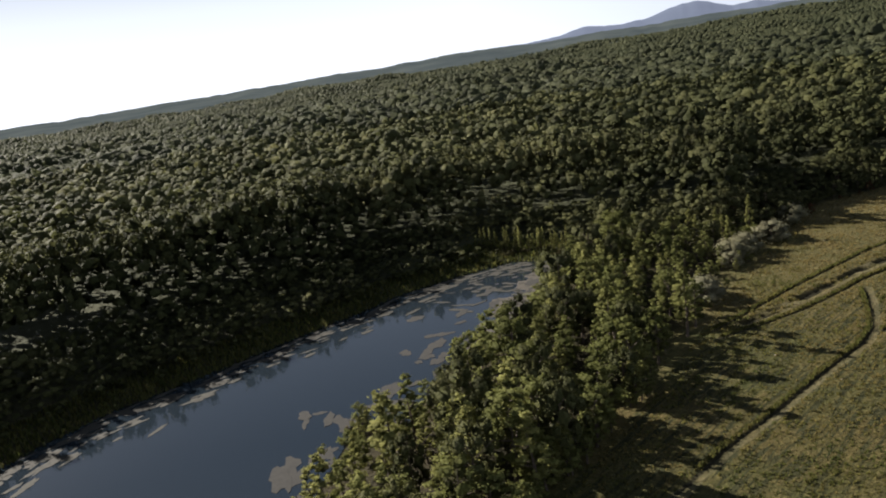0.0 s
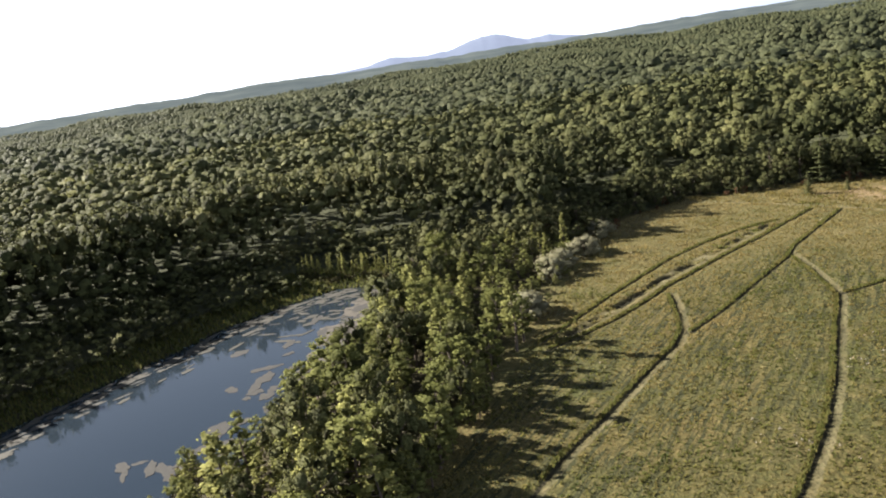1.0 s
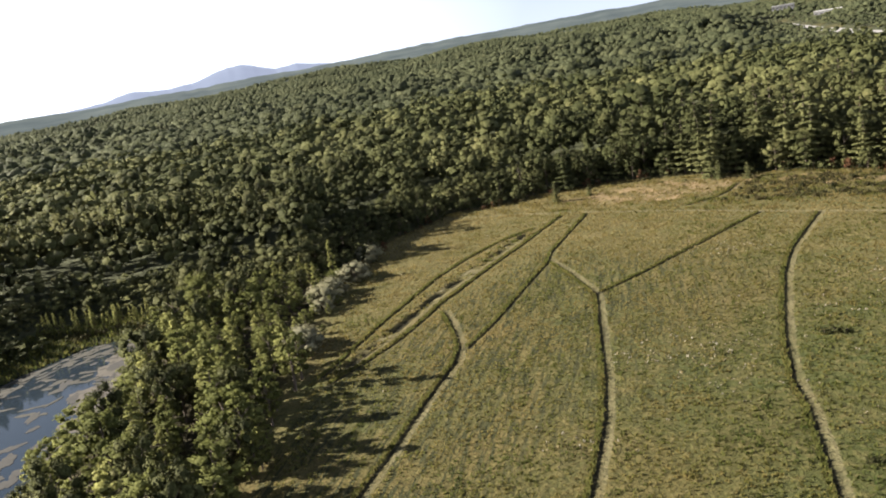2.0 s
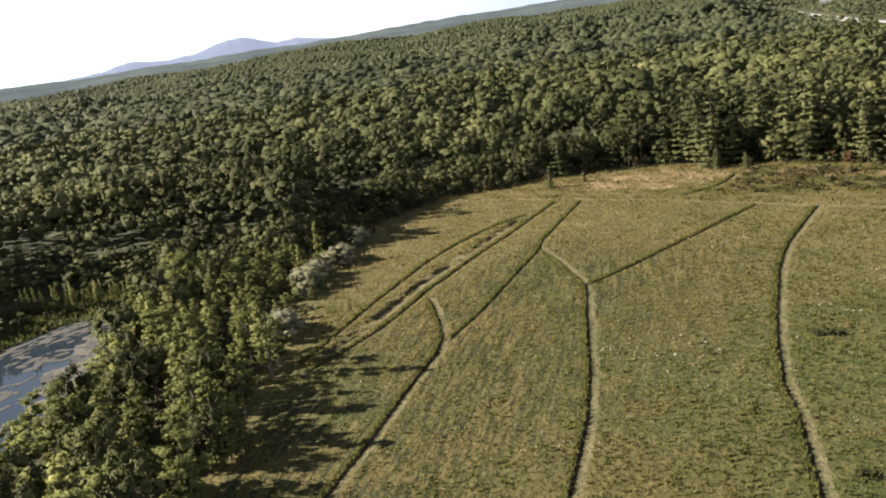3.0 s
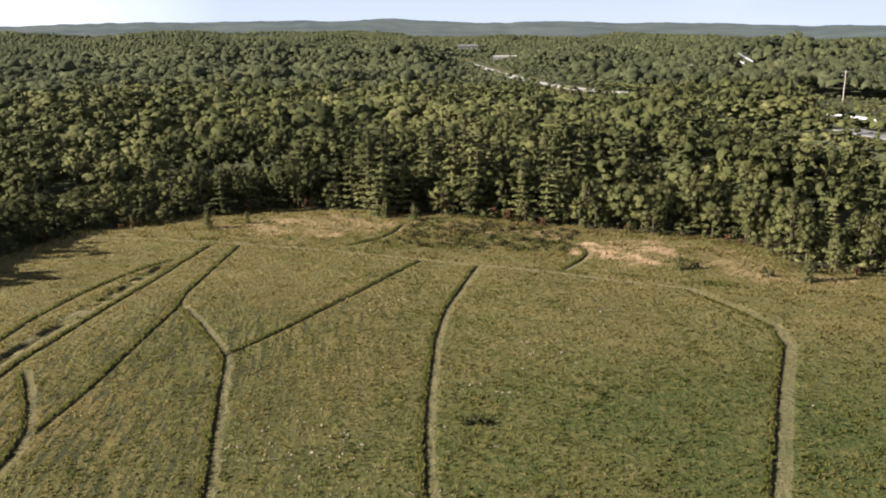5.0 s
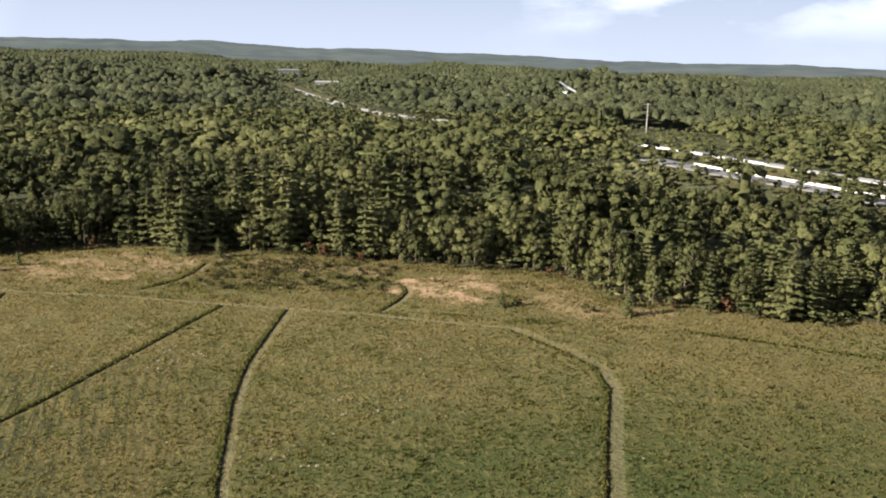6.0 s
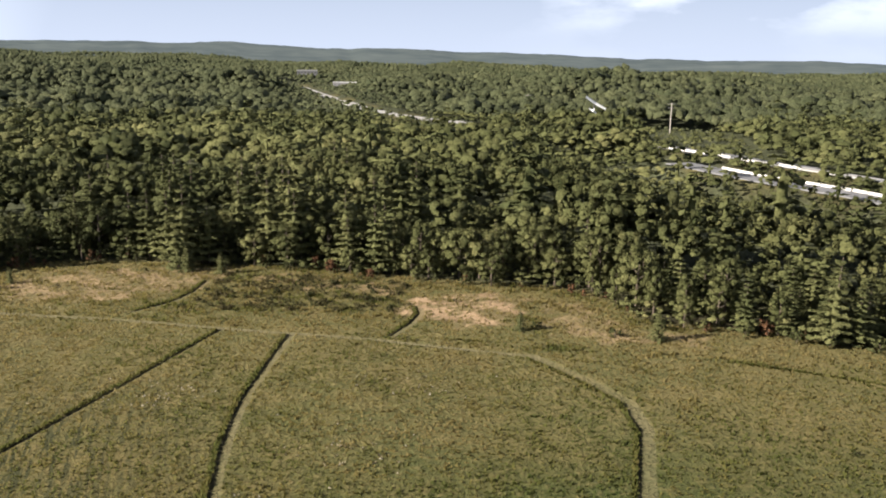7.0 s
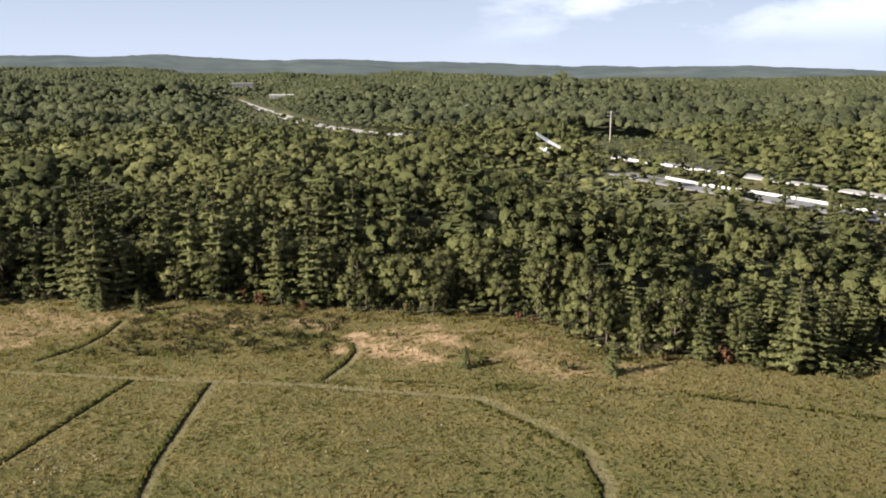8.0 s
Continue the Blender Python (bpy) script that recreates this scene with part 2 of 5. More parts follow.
def tri_mesh(name, verts, tris, mat, tints=None, smooth=False, normals=None, **layers):
    """A mesh from arrays of corners and triangles, with float layers per corner."""
    me = bpy.data.meshes.new(name)
    verts, tris = np.asarray(verts, np.float32), np.asarray(tris, np.int32)
    me.vertices.add(len(verts))
    me.vertices.foreach_set("co", verts.ravel())
    me.loops.add(tris.size)
    me.loops.foreach_set("vertex_index", tris.ravel())
    me.polygons.add(len(tris))
    me.polygons.foreach_set("loop_start", np.arange(0, tris.size, tris.shape[1], dtype=np.int32))
    me.polygons.foreach_set("use_smooth", np.full(len(tris), smooth))
    me.update(calc_edges=True)
    if tints is not None:
        layers["tint"] = tints
    for key, values in layers.items():
        a = me.attributes.new(key, "FLOAT", "POINT")
        a.data.foreach_set("value", np.asarray(values, np.float32))
    if normals is not None:
        a = me.attributes.new("custom_normal", "FLOAT_VECTOR", "POINT")
        a.data.foreach_set("vector", np.asarray(normals, np.float32).ravel())
    me.materials.append(mat)
    return me


def part(name, bm, mat, parent, label=""):
    """Links a bmesh as one mesh object under a thing or a part."""
    me = bpy.data.meshes.new(name)
    bm.to_mesh(me)
    bm.free()
    me.materials.append(mat)
    ob = new(name, me)
    ob.parent = parent
    return tagged(ob, label)


def box(bm, sx, sy, sz, at=(0, 0, 0), turn=0.0, bevel=0.0):
    made = bmesh.ops.create_cube(bm, size=1.0, matrix=pose(*at, 0, 0, turn) @ Matrix.Diagonal((sx, sy, sz, 1)))
    if bevel:
        edges = {e for v in made["verts"] for e in v.link_edges}
        bmesh.ops.bevel(bm, geom=list(edges), offset=bevel, segments=1, affect="EDGES")
    return bm


def rod(bm, a, b, r0, r1, sides=6):
    """A tapered rod from a to b."""
    a, b = Vector(a), Vector(b)
    m = Matrix.Translation((a + b) / 2) @ (b - a).to_track_quat("Z", "Y").to_matrix().to_4x4()
    bmesh.ops.create_cone(bm, cap_ends=True, segments=sides, radius1=r0, radius2=r1, depth=(b - a).length, matrix=m)
    return bm


def inside(px, py, poly):
    res = np.zeros(np.shape(px), bool)
    for (x0, y0), (x1, y1) in zip(poly, poly[1:] + poly[:1]):
        cross = (y0 > py) != (y1 > py)
        res ^= cross & (px < (x1 - x0) * (py - y0) / ((y1 - y0) or 1e-9) + x0)
    return res


def away(px, py, line, closed=False):
    """Distance from a line of points."""
    best = np.full(np.shape(px), 1e9)
    pairs = list(zip(line, line[1:])) + ([(line[-1], line[0])] if closed else [])
    for (x0, y0), (x1, y1) in pairs:
        dx, dy = x1 - x0, y1 - y0
        u = np.clip(((px - x0) * dx + (py - y0) * dy) / (dx * dx + dy * dy + 1e-9), 0, 1)
        best = np.minimum(best, np.hypot(px - x0 - u * dx, py - y0 - u * dy))
    return best


def step(v, a, b):
    u = np.clip((v - a) / (b - a), 0, 1)
    return u * u * (3 - 2 * u)


def waves(px, py, size, seed):
    """Soft uneven relief between -1 and 1 from a few crossing waves."""
    r = np.random.default_rng(seed)
    out = np.zeros(np.shape(px))
    for k in range(7):
        a, p, s = r.uniform(0, 6.28), r.uniform(0, 6.28), r.uniform(0.6, 1.9)
        out += np.sin((px * math.cos(a) + py * math.sin(a)) * s * 6.28 / size + p) / s
    return out / 4.5


def patchy(px, py, size, seed):
    """Patchy unevenness between about -1 and 1, with no rhythm, in two sizes."""
    out = 0
    for scale, much in ((size, 1.0), (size * 0.47, 0.6)):
        turn = 0.6 + 1.3 * seed + scale
        gx, gy = (px * math.cos(turn) + py * math.sin(turn)) / scale, (py * math.cos(turn) - px * math.sin(turn)) / scale
        gx, gy = gx + 0.35 * np.sin(gy * 2.3 + seed), gy + 0.35 * np.sin(gx * 1.9 + seed)
        ix, iy = np.floor(gx), np.floor(gy)
        u, v = gx - ix, gy - iy
        u, v = u * u * (3 - 2 * u), v * v * (3 - 2 * v)

        def at(a, b):
            h = np.sin((ix + a) * 127.1 + (iy + b) * 311.7 + seed * 74.7) * 43758.5453
            return (h - np.floor(h)) * 2 - 1

        out = out + much * ((at(0, 0) * (1 - u) + at(1, 0) * u) * (1 - v) + (at(0, 1) * (1 - u) + at(1, 1) * u) * v)
    return out * 0.8


# ---------------------------------------------------------------- plan of the place
FIELD = [(-30, -150), (-52, -50), (-60, -22), (-68, -7), (-73, 2), (-82, 18), (-91, 34), (-101, 49), (-112, 67), (-127, 97), (-136, 124),
         (-133, 151), (-121, 160), (-113, 171), (-96, 184), (-75, 188), (-51, 184), (-29, 179), (-13, 175), (5, 171), (16, 170), (26, 165),
         (33, 143), (46, 143), (59, 137), (75, 134), (120, 128), (190, 90), (230, -60), (150, -170)]
POND = [(-58, -78), (-76, -52), (-91, -34), (-102, -26), (-110, -20), (-103, -15), (-112, -7), (-127, 10), (-128, 19), (-141, 31), (-152, 46), (-160, 55),
        (-166, 58), (-175, 49), (-175, 32), (-173, 16), (-167, 2), (-162, -14), (-155, -33), (-149, -53), (-141, -67), (-126, -84), (-95, -100)]
WATER_Z = -4.0
# (line, half width, how deep, how bare)
TRACKS = [
    ([(-135, 146), (-117, 148), (-91, 147), (-65, 144.5), (-44, 141), (-31, 139), (-15, 136.8), (5, 131.8), (12, 129.6)], 0.62, 0.22, 0.75),
    ([(-30.6, 138), (-31, 124), (-31.2, 109), (-29.8, 94.5), (-26.6, 76.5), (-23.6, 61.5), (-20.6, 50), (-17.8, 43), (-15.3, 35), (-12, 24), (-5, 0)], 0.82, 0.34, 0.68),
    ([(-81, 104), (-72, 95), (-63.5, 85.5), (-60, 81), (-53, 65), (-45, 47), (-40.2, 34.8), (-37, 24.5), (-34, 14), (-28, -8)], 0.82, 0.34, 0.68),
    ([(-60.5, 82), (-56, 95), (-50.6, 114), (-44, 140)], 0.45, 0.36, 0.3),
    ([(-89, 145), (-86, 127), (-82.7, 109), (-80, 101.5), (-76.9, 84), (-73.7, 67), (-71.8, 53)], 0.5, 0.36, 0.3),
    ([(-87, 70), (-79, 61), (-73.5, 53.8), (-70.5, 47.5), (-68.8, 40), (-67, 33), (-63.5, 21), (-60.8, 10), (-57.5, 0.5), (-52, -20)], 0.82, 0.3, 0.68),
    ([(-95.8, 144), (-95, 130), (-93.5, 113), (-93, 100), (-91.7, 87), (-90.6, 74), (-88.6, 64), (-87.3, 54), (-87.2, 45), (-88, 36)], 0.5, 0.45, 0.3),
    ([(-98.4, 131), (-100.5, 126), (-102.4, 118), (-103, 105), (-102, 90), (-99.5, 77), (-97, 63), (-93, 46), (-91.5, 38)], 0.4, 0.4, 0.25),
    ([(-8.6, 157), (-8, 152.5), (-9.5, 146), (-12.6, 139)], 0.8, 0.35, 0.8),
    ([(-56.6, 173), (-56.8, 164.5), (-58.7, 156.4), (-63.5, 149.6)], 0.7, 0.35, 0.7),
    ([(-12.6, 138), (-1.5, 136.8), (8.5, 135), (18, 133.6), (32, 131.6), (46, 129), (67, 120.5), (95, 108)], 0.12, 0.35, 0.25),
    ([(12, 129.6), (20, 119), (24.6, 111.6), (25.2, 102), (21.2, 83), (18, 66), (15.8, 55), (12, 35), (6, 0)], 1.15, 0.22, 0.6),
]
SANDS = [([(-14, 161), (2, 167), (14, 162), (10, 148), (-1, 146), (-8, 148.5)], 0.85), ([(-106, 163), (-91, 178), (-72, 183), (-53, 183), (-57, 167), (-73, 156), (-95, 155)], 0.55),
         ([(16, 160), (24, 160), (32, 146), (48, 141), (38, 136), (18, 142)], 0.45), ([(-50, 180), (-28, 176), (-14, 172), (-12, 163), (-30, 168), (-45, 172)], 0.5)]
ROAD_NEAR = [(90, 345), (97.7, 325), (106, 302), (114.5, 286), (125, 266), (131, 250), (150, 200)]
ROAD_FAR = [(102, 415), (109.5, 398), (121, 375), (127.5, 356), (136, 340), (140, 331)]
ROAD_EAST = [(128, 352), (148, 309), (155, 292), (161.6, 275.6), (172, 250)]
ROAD_OLD = [(-260, 1300), (-190, 1053), (-153, 928), (-118, 818), (-83, 706), (-59, 647), (-30, 596), (2, 560)]
ROAD_Z = 8.0
SHEDS = [(-287, 1500), (-184, 1283), (0, 1205)]
HORIZON = [(-180, 0.3), (-60, 0.2), (-26, -0.15), (-14, 0.0), (-3, 0.25), (7, 0.3), (13.5, 0.75), (16, 1.05), (24, 0.92), (29, 1.08), (33, 0.92), (41, 0.78), (48, 0.5), (55, 0.35), (66, 0.15), (74, 0.0), (85, -0.25), (92, -0.4), (120, -0.1), (180, 0.3)]


def terrain(px, py):
    """Height of the ground, without tracks."""
    px, py = np.asarray(px, float), np.asarray(py, float)
    in_pond, in_field = inside(px, py, POND), inside(px, py, FIELD)
    d_pond, d_field = away(px, py, POND, True), away(px, py, FIELD, True)
    z = np.where(in_pond, -4.05 - np.minimum(1.3, d_pond * 0.18), -4.05 * np.exp(-((d_pond / 20) ** 1.3)))
    z = np.where(in_field, z * np.exp(-d_field / 4.0), z)
    r, side = np.hypot(px, py), np.degrees(np.arctan2(-px, py))
    top = 48 + 3100 * np.tan(np.radians(np.interp(side, [a for a, _ in HORIZON], [e for _, e in HORIZON]))) - 11
    hill = step(r, 1300, 3400) ** 1.1
    z = z + top * hill * np.where(r > 3100, np.maximum(0.6, 1 - (r - 3100) / 3000), 1)
    z = z - 30 * step(r, 2480, 2800)
    roll = step(r, 330, 900)
    z = z + roll * (10.0 * waves(px, py, 520, 3) + 5.5 * waves(px, py, 210, 5)) + step(r, 900, 2000) * 15 * waves(px, py, 800, 9)
    z = z + 0.25 * waves(px, py, 60, 11) * in_field * step(d_field, 0, 30)
    for cx, cy, wide, deep, high in ((130, 960, 170, 90, 20), (-330, 1000, 220, 80, 20), (-520, 700, 200, 120, 13), (300, 700, 120, 120, 9), (-60, 1350, 220, 120, 18), (-700, 1150, 300, 130, 20), (360, 1250, 240, 120, 18), (-950, 700, 160, 260, 14), (-500, 1500, 320, 130, 20), (120, 1700, 380, 140, 22), (-1300, 1100, 260, 300, 22)):
        z = z + high * np.exp(-(((px - cx) / wide) ** 2 + ((py - cy) / deep) ** 2))
    for line, high, verge in ((ROAD_NEAR, ROAD_Z, 26), (ROAD_FAR, ROAD_Z, 26), (ROAD_EAST, ROAD_Z, 20), (ROAD_OLD, 8.0, 90)):
        near = 1 - step(away(px, py, line), 9, verge)
        z = z * (1 - near) + (high - 0.35) * near
    return z


DITCH = [(-98.4, 126), (-97.2, 108), (-96, 92), (-95, 80), (-92.8, 66), (-90.6, 53), (-90, 42)]
DITCH_SIDE = [(-96.4, 122), (-95.3, 106), (-94, 90), (-92.9, 77), (-90.8, 65), (-89.1, 53.5), (-88.8, 42)]


def verge_shade_lines():
    """Lines west of a track for painted verge shadow: (line, half width, depth)."""
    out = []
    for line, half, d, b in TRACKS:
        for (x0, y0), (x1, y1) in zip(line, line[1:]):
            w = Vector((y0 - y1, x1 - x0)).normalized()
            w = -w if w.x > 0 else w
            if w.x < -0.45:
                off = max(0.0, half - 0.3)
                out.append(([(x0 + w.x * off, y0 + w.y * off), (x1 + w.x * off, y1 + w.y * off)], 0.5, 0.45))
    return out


def verge_shade_field(px, py):
    """Signed and plain distance from the nearest painted verge-shadow line."""
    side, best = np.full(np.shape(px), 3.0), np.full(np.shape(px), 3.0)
    for ((x0, y0), (x1, y1)), _, _ in verge_shade_lines():
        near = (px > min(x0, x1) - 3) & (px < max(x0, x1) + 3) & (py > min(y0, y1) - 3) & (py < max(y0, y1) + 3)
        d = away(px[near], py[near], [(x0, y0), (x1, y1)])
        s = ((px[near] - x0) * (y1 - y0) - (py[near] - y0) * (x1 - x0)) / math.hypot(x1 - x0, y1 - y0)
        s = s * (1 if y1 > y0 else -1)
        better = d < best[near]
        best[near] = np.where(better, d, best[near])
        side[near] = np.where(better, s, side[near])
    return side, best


def lane_field(px, py):
    """How far inside the nearest mown lane a point lies (below zero: outside), and how bare that lane is."""
    best, bare = np.full(np.shape(px), -1.5), np.zeros(np.shape(px))
    for n, (line, half, d, b) in enumerate(TRACKS):
        into = half - away(px, py, line) + 0.12 * waves(px, py, 6, 40)
        closer = into > best
        best = np.where(closer, into, best)
        bare = np.where(into > -0.8, np.maximum(bare, np.clip(b * (1.0 + (0.5 * step(py, 112, 128) if n == 0 else 0)), 0, 1)), bare)
    return best, bare * np.clip(0.85 + 0.4 * waves(px, py, 13, 45), 0, 1.15)


def tracked(px, py):
    """How deep the wheel tracks lie, and where the ditch between the two western lanes is cut open or pale."""
    into, _ = lane_field(px, py)
    wob = waves(px, py, 5, 40)
    deep = 0.10 * step(into, -0.3, 0.3)
    _, off = verge_shade_field(px, py)
    deep = np.maximum(deep, 0.22 * (1 - step(off + 0.15 * wob, 0.25, 0.62)))
    off = away(px, py, DITCH)
    broken = (1 - step(off, 0.7, 1.3)) * step(patchy(px, py, 3.0, 46), -0.4, 0.0)
    deep = np.maximum(deep, 0.5 * broken)
    pale = np.maximum(0.9 * (1 - step(off, 0.8, 1.7)) * step(patchy(px, py, 6, 48), 0.1, 0.4) * (1 - broken), 0.42 * (1 - step(away(px, py, DITCH_SIDE), 0.5, 1.1)))
    return deep, pale, np.clip(broken, 0, 1)


def sandy(px, py):
    s = np.zeros(np.shape(px))
    for poly, much in SANDS:
        d = away(px, py, poly, True) * np.where(inside(px, py, poly), 1, -1) + 3.5 * waves(px, py, 15, 21) + 2.4 * waves(px, py, 5, 22)
        s = np.maximum(s, much * step(d, -1.5, 2.0) * (0.25 + 0.75 * step(waves(px, py, 7, 23) + 0.9 * waves(px, py, 2.6, 24), -0.35, 0.45)))
    return s


def mown_rows(px, py):
    """Streaks that mowing has left, between -1 and 1, and how plainly they show."""
    across, on = px * 0.943 + py * 0.333, py * 0.943 - px * 0.333
    streak = np.zeros(np.shape(px))
    for k, wide in enumerate((1.3, 0.7)):
        row = np.floor(across / wide + 0.5 * np.sin(on / 17 + k))
        h = np.sin(row * 127.1 + np.floor(on / 14 + np.sin(row * 3.7) * 9) * 311.7 + k) * 43758.5453
        streak = streak + (h - np.floor(h)) * 2 - 1
    return streak / 1.5, step(0.4 * waves(px, py, 120, 73) + 0.03 * (-px - 28), -0.2, 0.7) * (1 - step(py, 92, 122)) * (1 - step(-px, 84, 90))


def lush(px, py):
    """Where the meadow stays greener, towards its low eastern side."""
    return step(px + 14 * waves(px, py, 60, 77), -45, 15) * (1 - step(py, 75, 115))


def dry(px, py):
    """Where the meadow is paler and drier, on its higher northern and western sides."""
    return np.clip(0.6 * step(py + 10 * waves(px, py, 70, 91), 70, 125) + 0.35 * step(-px, 65, 100), 0, 0.75)


def spaced(fine0, fine1, cell, end0, end1, grow=1.16):
    """Grid lines: even between fine0 and fine1, ever wider out to the ends."""
    out = list(np.arange(fine0, fine1 + cell / 2, cell))
    s = cell
    while out[-1] < end1:
        s = min(s * grow, 110)
        out.append(out[-1] + s)
    s = cell
    while out[0] > end0:
        s = min(s * grow, 110)
        out.insert(0, out[0] - s)
    return np.array(out)


def build_ground():
    gx, gy = spaced(-132, 70, 0.46, -4700, 3400, 1.25), spaced(-2, 180, 0.66, -1500, 4750, 1.25)
    px, py = np.meshgrid(gx, gy)
    px, py = px.ravel(), py.ravel()
    z = terrain(px, py)
    deep, pale, cut = tracked(px, py)
    lane, bare = lane_field(px, py)
    lane, bare = np.where(pale > 0.25, np.maximum(lane, 0.3), lane), np.maximum(bare, pale)
    in_field, d_field = inside(px, py, FIELD), away(px, py, FIELD, True)
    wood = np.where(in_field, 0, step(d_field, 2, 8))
    _, mown = mown_rows(px, py)
    shade_side, shade_away = verge_shade_field(px, py)
    for line in (ROAD_NEAR, ROAD_FAR, ROAD_EAST, ROAD_OLD):
        wood = wood * step(away(px, py, line), 8, 13)
    z = z - deep
    nx, ny = len(gx), len(gy)
    i = (np.arange(ny - 1)[:, None] * nx + np.arange(nx - 1)[None]).ravel()
    quads = np.stack([i, i + 1, i + 1 + nx, i + nx], 1)
    me = tri_mesh("ground", np.stack([px, py, z], 1), quads, GROUND, smooth=True, track=bare, lane=lane, lush=lush(px, py), dry=dry(px, py), sand=sandy(px, py) * (1 - 0.9 * wood), wood=wood, shade_and_ditch=cut, shade_side=shade_side, shade_away=shade_away, mown=mown * in_field, canopy=np.maximum(step(np.hypot(px, py), 2380, 2500), 0.8 * wood * step(np.hypot(px, py), 150, 200)))
    tagged(new("ground", me), "mown meadow with wheel tracks running into woodland floor", "ground", kind="structure")


build_ground()


def build_water():
    bm = bmesh.new()
    grown = [(x * 1.0, y) for x, y in POND]
    cx, cy = sum(p[0] for p in grown) / len(grown), sum(p[1] for p in grown) / len(grown)
    vs = []
    for x, y in grown:
        d = math.hypot(x - cx, y - cy)
        k = (d + 1.5) / d
        vs.append(bm.verts.new((cx + (x - cx) * k, cy + (y - cy) * k, WATER_Z)))
    face = bm.faces.new(vs)
    bmesh.ops.triangulate(bm, faces=[face])
    me = bpy.data.meshes.new("water")
    bm.to_mesh(me)
    bm.free()
    me.materials.append(WATER)
    tagged(new("water", me), "still dark pond water mirroring the sky", "pond", kind="structure")


build_water()


# ---------------------------------------------------------------- trees
def ball(fine):
    """A round body of triangles: 20, or 80 when finer."""
    g = (1 + 5 ** 0.5) / 2
    v = [(-1, g, 0), (1, g, 0), (-1, -g, 0), (1, -g, 0), (0, -1, g), (0, 1, g), (0, -1, -g), (0, 1, -g), (g, 0, -1), (g, 0, 1), (-g, 0, -1), (-g, 0, 1)]
    v = [tuple(np.array(p) / np.linalg.norm(p)) for p in v]
    f = [(0, 11, 5), (0, 5, 1), (0, 1, 7), (0, 7, 10), (0, 10, 11), (1, 5, 9), (5, 11, 4), (11, 10, 2), (10, 7, 6), (7, 1, 8), (3, 9, 4), (3, 4, 2), (3, 2, 6), (3, 6, 8), (3, 8, 9), (4, 9, 5), (2, 4, 11), (6, 2, 10), (8, 6, 7), (9, 8, 1)]
    for _ in range(fine):
        made, out = {}, []

        def half(a, b):
            key = (min(a, b), max(a, b))
            if key not in made:
                p = np.array(v[a]) + np.array(v[b])
                v.append(tuple(p / np.linalg.norm(p)))
                made[key] = len(v) - 1
            return made[key]

        for a, b, c in f:
            x, y, z = half(a, b), half(b, c), half(c, a)
            out += [(a, x, z), (x, b, y), (z, y, c), (x, y, z)]
        f = out
    return np.array(v), np.array(f)


def open_below(v, f, low=-0.55):
    """The same body without the triangles that look straight down."""
    keep = f[v[f].mean(1)[:, 2] > low]
    used_v, inv = np.unique(keep, return_inverse=True)
    return v[used_v], inv.reshape(-1, 3)


BALLS = [ball(0), ball(1), open_below(*ball(0)), open_below(*ball(0), -0.15)]


def leaf_cards(r, at, facing, size):
    """Small bent four-cornered leaf sprays, two triangles each."""
    n = len(at)
    facing = facing / (np.linalg.norm(facing, axis=1, keepdims=True) + 1e-9)
    side = np.cross(facing, r.normal(size=(n, 3)))
    side /= np.linalg.norm(side, axis=1, keepdims=True) + 1e-9
    up = np.cross(facing, side)
    s = (size * r.uniform(0.55, 1.35, n))[:, None]
    w = r.uniform(0.5, 1.0, (n, 1))
    lift = facing * s * r.uniform(-0.35, 0.35, (n, 1))
    corners = np.stack([at - side * s * w, at - up * s + lift, at + side * s * w, at + up * s + lift], 1)
    i = np.arange(n)[:, None] * 4
    tris = np.stack([i + [0, 1, 2], i + [0, 2, 3]], 1).reshape(-1, 3)
    return corners.reshape(-1, 3), tris


def joined(pieces):
    """Corners, triangles and shading directions of several pieces in one."""
    vs, fs, ns, n = [], [], [], 0
    for v, f, d in pieces:
        vs.append(v)
        fs.append(f + n)
        ns.append(d / (np.linalg.norm(d, axis=1, keepdims=True) + 1e-9))
        n += len(v)
    return np.concatenate(vs), np.concatenate(fs), np.concatenate(ns)


